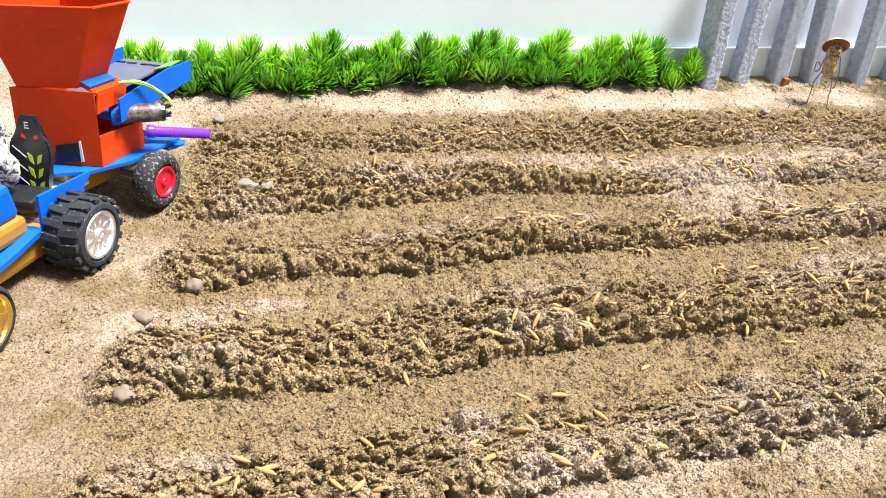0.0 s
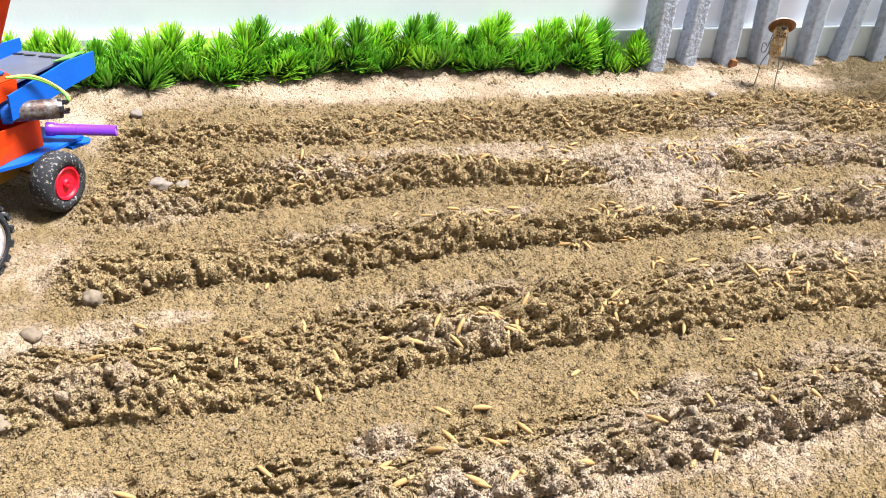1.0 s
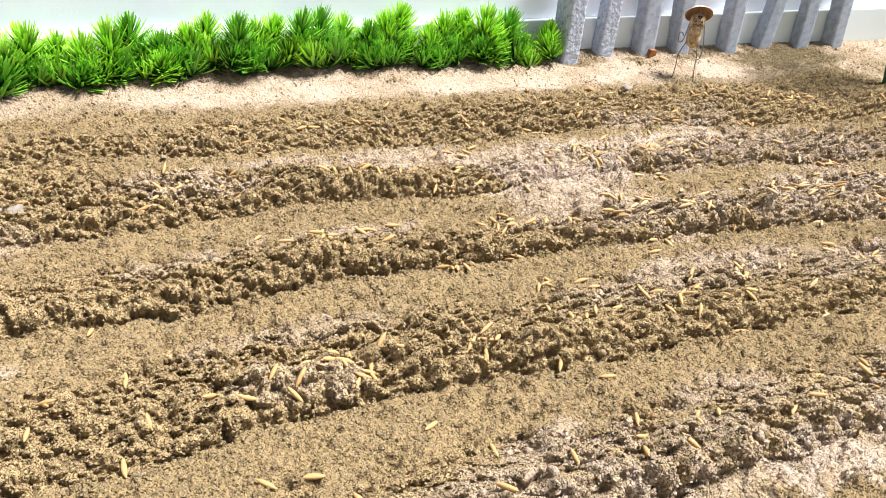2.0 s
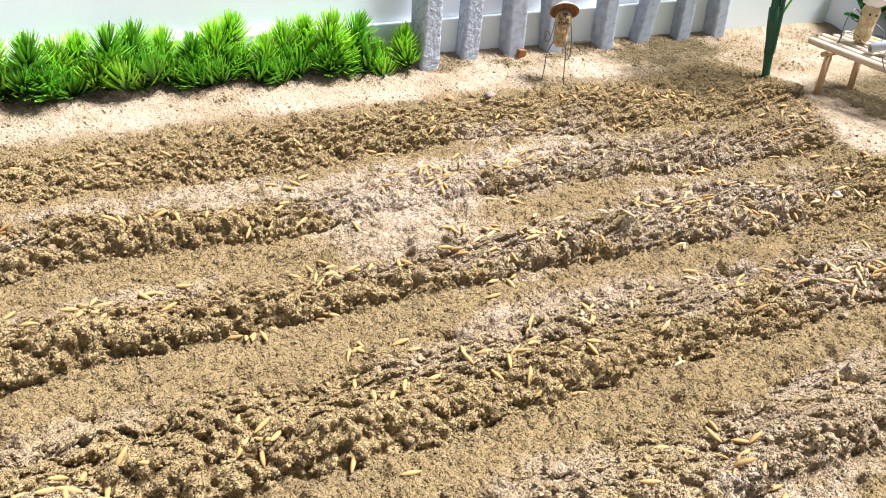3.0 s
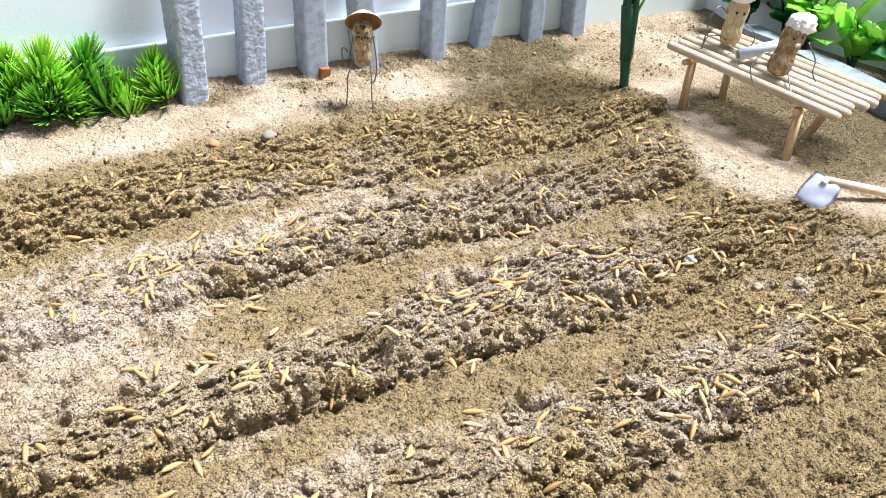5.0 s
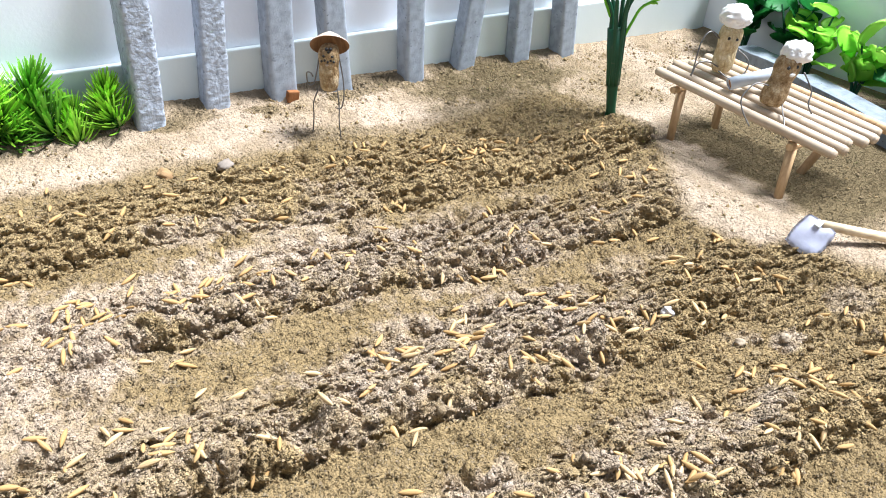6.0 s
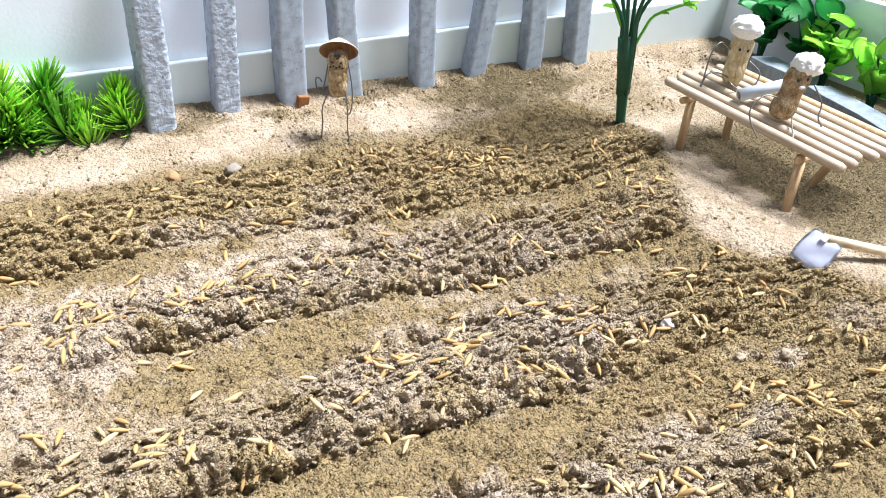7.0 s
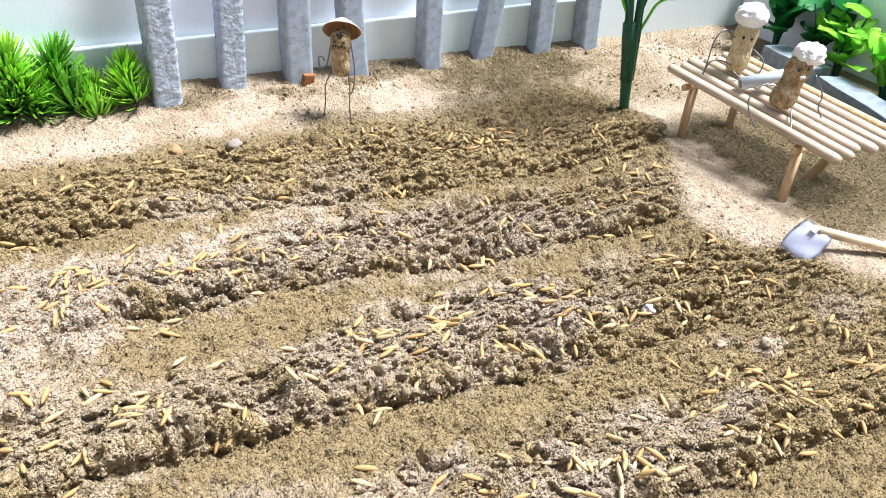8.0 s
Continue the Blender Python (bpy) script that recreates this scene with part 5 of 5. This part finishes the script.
def pebble(x, y, r, material, seed, label, sink=0.35):
    ob = part("pebble", blob((0, 0, 0), r, 0.42, seed, 3), material, smooth=True)
    ob.matrix_basis = pose(x, y, height(x, y) + r[2] * (1 - 2 * sink), 0, 0, seed * 47)
    return tagged(ob, label, "pebble")


pebble(0.529, 0.590, (0.0056, 0.0042, 0.0030), "stone_w", 1, "smooth whitish pebble half sunk in the bank", 0.42)
pebble(0.495, 0.597, (0.0060, 0.0042, 0.0030), "stone_o", 2, "orange-brown pebble half sunk in the bank", 0.42)
pebble(0.673, 0.363, (0.0036, 0.0030, 0.0030), "chalk", 3, "white chalky lump on a ridge")
pebble(0.036, 0.470, (0.0058, 0.0046, 0.0040), "stone_w", 4, "pale stone on the ploughed ground")
pebble(0.049, 0.472, (0.0046, 0.0038, 0.0034), "stone", 5, "grey-brown stone on the ploughed ground")
pebble(-0.000, 0.361, (0.0050, 0.0040, 0.0050), "stone_d", 6, "dark stone at the end of a ridge")
pebble(-0.024, 0.337, (0.0050, 0.0035, 0.0028), "stone_d", 7, "dark flat stone on the pale path")
pebble(-0.030, 0.276, (0.0045, 0.0042, 0.0036), "stone_d", 8, "round dark stone at the end of a ridge")
pebble(0.067, 0.196, (0.0055, 0.0042, 0.0030), "stone_w", 9, "smooth pale pebble on a ridge")
pebble(0.026, 0.588, (0.0050, 0.0040, 0.0035), "stone_w", 10, "pale pebble before the hedge")
pebble(0.696, 0.334, (0.0030, 0.0026, 0.0022), "lump", 11, "pale crumbly lump of dry soil", 0.42)
pebble(0.714, 0.323, (0.0034, 0.0026, 0.0022), "lump", 12, "pale crumbly lump of dry soil", 0.42)
chip = part("brick_chip", box(-0.0042, 0.0042, -0.0022, 0.0022, -0.004, 0.0042, 0.0008), "rust")
chip.matrix_basis = pose(0.6005, 0.6535, height(0.6005, 0.6535) + 0.002, 4, 6, 3)
tagged(chip, "rusty orange brick chip at the foot of a post", "brick chip")

# ---- loose crumbs of soil ----


def crumbs(count, lo, hi, power, mask, lift, name, label, shape="grain", brown=False):
    """Bits of soil heaped at random heights on the sheet: low cones, angular grains or lumpy clods."""
    if shape == "clod":
        ball = bmesh.new()
        bmesh.ops.create_icosphere(ball, subdivisions=2, radius=1.0)
        unit = np.array([tuple(v.co) for v in ball.verts])
        faces = np.array([[v.index for v in f.verts] for f in ball.faces])
        ball.free()
    elif shape == "grain":
        unit = np.array([(1, 0, 0), (-1, 0, 0), (0, 1, 0), (0, -1, 0), (0, 0, 1), (0, 0, -1)], float)
        faces = np.array([(0, 2, 4), (2, 1, 4), (1, 3, 4), (3, 0, 4), (2, 0, 5), (1, 2, 5), (3, 1, 5), (0, 3, 5)])
    else:
        unit = np.array([(1, 0, -0.45), (-1, 0, -0.45), (0, 1, -0.45), (0, -1, -0.45), (0, 0, 0.8)], float)
        faces = np.array([(0, 2, 4), (2, 1, 4), (1, 3, 4), (3, 0, 4)])
    # as many on a slope as on the level, by true area
    chance = np.cumsum((np.maximum(mask, 0) * FACE * AREA).ravel())
    at = np.minimum(np.searchsorted(chance, rng.random(count) * chance[-1]), chance.size - 1)
    J, I = at // len(gx), at % len(gx)
    r = lo + (hi - lo) * rng.random(count) ** power
    turn = rng.random(count) * 2 * np.pi
    if shape == "clod":
        wave = [np.sin(np.einsum("vk,ck->cv", unit, rng.normal(0, f, (count, 3))) + 6.3 * rng.random((count, 1))) for f in (2.2, 5.5)]
        v = unit[None] * (1 + 0.26 * wave[0] + 0.24 * wave[1] + 0.40 * (rng.random((count, len(unit))) - 0.5))[..., None] * (0.7 + 0.6 * rng.random((count, 1, 3)))
    else:
        v = unit[None] * (1 + 0.5 * (rng.random((count, len(unit), 1)) - 0.5)) * (0.75 + 0.6 * rng.random((count, 1, 3))) + 0.5 * (rng.random((count, len(unit), 3)) - 0.5)
    c, s = np.cos(turn)[:, None], np.sin(turn)[:, None]
    v = np.stack([v[..., 0] * c - v[..., 1] * s, v[..., 0] * s + v[..., 1] * c, v[..., 2]], -1) * r[:, None, None]
    out = r * (lift * rng.random(count) ** 1.5) / FACE[J, I]
    a, b = (rng.random(count) - 0.5) * STEP, (rng.random(count) - 0.5) * STEP
    x = gx[I] + a + FACE_X[J, I] * out
    y = LEAN_Y[J, I] + OVER_X[J, I] * a + OVER_Y[J, I] * b + FACE_Y[J, I] * out
    z = Z[J, I] + SLOPE_X[J, I] * a + SLOPE_Y[J, I] * b + FACE_Z[J, I] * out
    v += np.stack([x, y, z], -1)[:, None, :]
    f = faces[None] + (np.arange(count) * len(unit))[:, None, None]
    v, f = v.reshape(-1, 3), f.reshape(-1, 3)
    me = bpy.data.meshes.new(name)
    me.vertices.add(len(v)), me.loops.add(f.size), me.polygons.add(len(f))
    me.vertices.foreach_set("co", v.ravel().astype(np.float32))
    me.loops.foreach_set("vertex_index", f.ravel().astype(np.int32))
    me.polygons.foreach_set("loop_start", np.arange(0, f.size, 3, dtype=np.int32))
    for nme, grid in (("dry", DRY), ("till", COLOUR), ("damp_shade", WET_SHADE)):
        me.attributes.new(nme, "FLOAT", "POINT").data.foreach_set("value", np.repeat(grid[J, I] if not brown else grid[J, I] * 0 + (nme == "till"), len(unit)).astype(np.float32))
    me.update(calc_edges=True)
    return tagged(part_mesh(name, me, "granule"), label, "soil", kind="stuff")


crumbs(45000, 0.00030, 0.00075, 2.0, TILL * (0.8 + 0.4 * value_noise(GX, GY, 60, 190)), 1.0, "soil_crumbs", "brown crumbs of soil heaped along the ridges", "cone")
crumbs(6000, 0.0005, 0.0012, 2.0, np.clip(LOOSE * (0.5 + value_noise(GX, GY, 35, 191)), 0, 1), 0.8, "soil_bits", "small brown bits of soil lying loose on the ridges")
crumbs(1800, 0.0007, 0.0020, 2.0, np.clip(LOOSE * (0.6 + 0.8 * value_noise(GX, GY, 28, 192)) + 0.10 * FIELD * (0.4 + value_noise(GX, GY, 20, 193)), 0, 1), 0.35, "soil_clods", "lumpy brown clods of soil broken out of the ridges", "clod")
crumbs(50000, 0.00026, 0.0008, 2.2, np.clip((0.34 + 0.4 * value_noise(GX, GY, 55, 194)) * FIELD * (1 - TILL) + (0.14 * DAMP_SHADE + 0.04) * (1 - 0.85 * SWEPT), 0, 1), 0.8, "loose_soil", "loose brown soil crumbs spilled over furrows and bank", "cone")
crumbs(9000, 0.00024, 0.0008, 2.4, np.clip(0.22 + FIELD * (1 - RT) * 0.9, 0, 1) * (1 - TILL) * (1 - 0.8 * np.clip(DRY, 0, 1)) * (1 - 0.8 * SWEPT), 0.5, "grit", "fine grit and small stones on furrows, path and bank")
crumbs(3200, 0.0004, 0.0014, 2.4, (1 - FIELD) * np.clip(0.25 + value_noise(GX, GY, 45, 195) + 0.5 * smooth01(0.60, 0.64, GY), 0.02, 1) * (GY > 0.3) * (1 - 0.7 * SWEPT), 0.7, "brown_crumbs", "dark brown soil crumbs scattered over the pale bank", brown=True)

# ---- seed rice ----


def grain_mesh(seed):
    """A husked rice grain, pointed at both ends, with two seams."""
    r = random.Random(seed)
    L, w = 0.0043, 0.00120
    bend = r.uniform(-0.25, 0.25)
    bm = bmesh.new()
    rows = []
    for f in (-1, -0.9, -0.62, -0.25, 0.2, 0.6, 0.88, 1):
        k = (1 - abs(f) ** 2.4) ** 0.8 if abs(f) < 1 else 0.06
        row = []
        for a in range(8):
            t = 2 * math.pi * a / 8
            q = 1.0 if a % 4 else 0.9
            row.append(bm.verts.new((L * f, w * k * math.cos(t) * q + bend * w * f * f, 0.82 * w * k * math.sin(t))))
        rows.append(row)
    for p, q in zip(rows, rows[1:]):
        for a in range(8):
            bm.faces.new((p[a], p[(a + 1) % 8], q[(a + 1) % 8], q[a]))
    bm.faces.new(rows[0][::-1]), bm.faces.new(rows[-1])
    me = bpy.data.meshes.new("rice_grain")
    bm.to_mesh(me)
    bm.free()
    me.polygons.foreach_set("use_smooth", [True] * len(me.polygons))
    me.materials.append(M["husk"])
    return me


GRAINS = [grain_mesh(s) for s in range(4)]
# heaps where the seed was strewn, ridge by ridge: x, y, how many
SEED_FAR = [(0.117, 0.463, 3), (0.127, 0.511, 2), (0.143, 0.485, 5), (0.166, 0.505, 3), (0.233, 0.469, 3), (0.243, 0.469, 4), (0.273, 0.553, 3), (0.278, 0.471, 3), (0.295, 0.458, 8), (0.326, 0.498, 5), (0.386, 0.461, 4), (0.408, 0.469, 6), (0.412, 0.490, 5), (0.425, 0.495, 6), (0.438, 0.485, 4), (0.459, 0.448, 4), (0.463, 0.480, 8), (0.481, 0.484, 6), (0.494, 0.460, 4), (0.500, 0.482, 6), (0.521, 0.482, 6), (0.533, 0.531, 2), (0.550, 0.569, 2), (0.590, 0.442, 2), (0.600, 0.522, 3), (0.608, 0.575, 8), (0.612, 0.439, 4), (0.635, 0.436, 4), (0.677, 0.552, 10), (0.685, 0.537, 3), (0.702, 0.443, 3), (0.749, 0.485, 2)]
SEED_FAR_EAST = [(0.761, 0.465, 5), (0.774, 0.530, 4)]
SEED_MIDDLE = [(0.082, 0.365, 2), (0.192, 0.392, 8), (0.202, 0.416, 4), (0.234, 0.413, 4), (0.259, 0.362, 3), (0.265, 0.368, 3), (0.301, 0.371, 2), (0.307, 0.337, 6), (0.315, 0.406, 6), (0.330, 0.394, 8), (0.400, 0.404, 3), (0.405, 0.364, 4), (0.409, 0.387, 10), (0.425, 0.412, 3), (0.434, 0.380, 4), (0.459, 0.370, 3), (0.467, 0.408, 3), (0.487, 0.373, 4), (0.526, 0.360, 4), (0.533, 0.399, 8), (0.546, 0.391, 16), (0.550, 0.361, 4), (0.566, 0.396, 12), (0.592, 0.368, 4), (0.602, 0.364, 3), (0.621, 0.403, 10), (0.629, 0.366, 4), (0.637, 0.397, 8), (0.650, 0.362, 4), (0.665, 0.363, 3), (0.692, 0.360, 5), (0.714, 0.388, 5)]
SEED_MIDDLE_EAST = [(0.727, 0.367, 4), (0.741, 0.399, 4), (0.749, 0.364, 2)]
SEED_NEAR = [(-0.000, 0.299, 1), (0.022, 0.328, 1), (0.061, 0.290, 1), (0.088, 0.270, 1), (0.177, 0.292, 5), (0.192, 0.300, 8), (0.344, 0.302, 2), (0.351, 0.304, 1), (0.362, 0.289, 1), (0.363, 0.291, 2), (0.384, 0.304, 6), (0.420, 0.313, 4), (0.493, 0.300, 5), (0.508, 0.333, 2), (0.519, 0.315, 3), (0.541, 0.303, 2), (0.567, 0.303, 3), (0.568, 0.291, 5), (0.586, 0.289, 12), (0.602, 0.285, 5), (0.633, 0.268, 3), (0.655, 0.277, 5), (0.666, 0.272, 4), (0.667, 0.291, 8), (0.685, 0.308, 5), (0.692, 0.297, 8), (0.708, 0.274, 8), (0.709, 0.262, 4), (0.740, 0.289, 8), (0.744, 0.319, 4)]
SEED_EDGE = [(-0.009, 0.212, 1), (0.007, 0.227, 1), (0.018, 0.216, 3), (0.026, 0.210, 2), (0.052, 0.204, 3), (0.100, 0.200, 1), (0.101, 0.222, 2), (0.131, 0.218, 1), (0.136, 0.202, 1), (0.148, 0.204, 2), (0.149, 0.223, 1), (0.218, 0.234, 1), (0.268, 0.214, 1), (0.286, 0.222, 3), (0.303, 0.220, 2), (0.363, 0.214, 2), (0.404, 0.210, 12), (0.513, 0.220, 2), (0.552, 0.210, 4)]
SPREAD = [(0.05, 0.45, 0.18, 0.60, 60), (0.38, 0.76, 0.24, 0.60, 110), (0.0, 0.3, 0.18, 0.34, 20)]
places = []
for x, y, n in SEED_FAR + SEED_FAR_EAST + SEED_MIDDLE + SEED_MIDDLE_EAST + SEED_NEAR + SEED_EDGE:
    wide = 0.0032 * math.sqrt(n)
    for _ in range(n):
        places.append((x + 1.3 * wide * rng.normal(), y + 0.8 * wide * rng.normal()))
for xa, xb, ya, yb, n in SPREAD:
    made = 0
    while made < n:
        x, y = xa + (xb - xa) * rng.random(), ya + (yb - ya) * rng.random()
        j, i = int(np.searchsorted(gy, y)), int(np.searchsorted(gx, x))
        if rng.random() < 0.12 + 0.88 * TILL[j, i] and FIELD[j, i] > 0.5:
            places.append((x, y))
            made += 1
places.sort(key=lambda p: (p[0] - 0.56) ** 2 + 2.0 * (p[1] - 0.36) ** 2)
rest_co, rest_fa, base_n = [], [], 0
for k, (x, y) in enumerate(places):
    d = 0.0035
    a = rng.random() * 2 * math.pi
    dx, dy = math.cos(a) * d, math.sin(a) * d
    za, zb, zc = height(x + dx, y + dy), height(x - dx, y - dy), height(x, y)
    z = max((za + zb) / 2, zc) + 0.0008
    tilt = math.degrees(math.atan2(za - zb, 2 * d))
    m = pose(x, y, z, 0, 0, math.degrees(a)) @ pose(0, 0, 0, rng.random() * 360, -max(-35, min(35, 0.8 * tilt)) + 16 * (rng.random() - 0.5), 0) @ Matrix.Scale(0.9 + 0.22 * rng.random(), 4)
    me = GRAINS[k % 4]
    if k < 290:
        ob = new("rice_grain", me)
        ob.matrix_basis = m
        tagged(ob, "golden unhusked rice grain lying on the soil", "rice grain", "strewn rice grains")
    else:
        rest_co += [tuple(m @ v.co) for v in me.vertices]
        rest_fa += [tuple(base_n + i for i in p.vertices) for p in me.polygons]
        base_n += len(me.vertices)
me = bpy.data.meshes.new("strewn_rice")
me.from_pydata(rest_co, [], rest_fa)
me.polygons.foreach_set("use_smooth", [True] * len(me.polygons))
tagged(part_mesh("strewn_rice", me, "husk"), "golden rice grains strewn thinly over the far soil", "rice", kind="stuff")
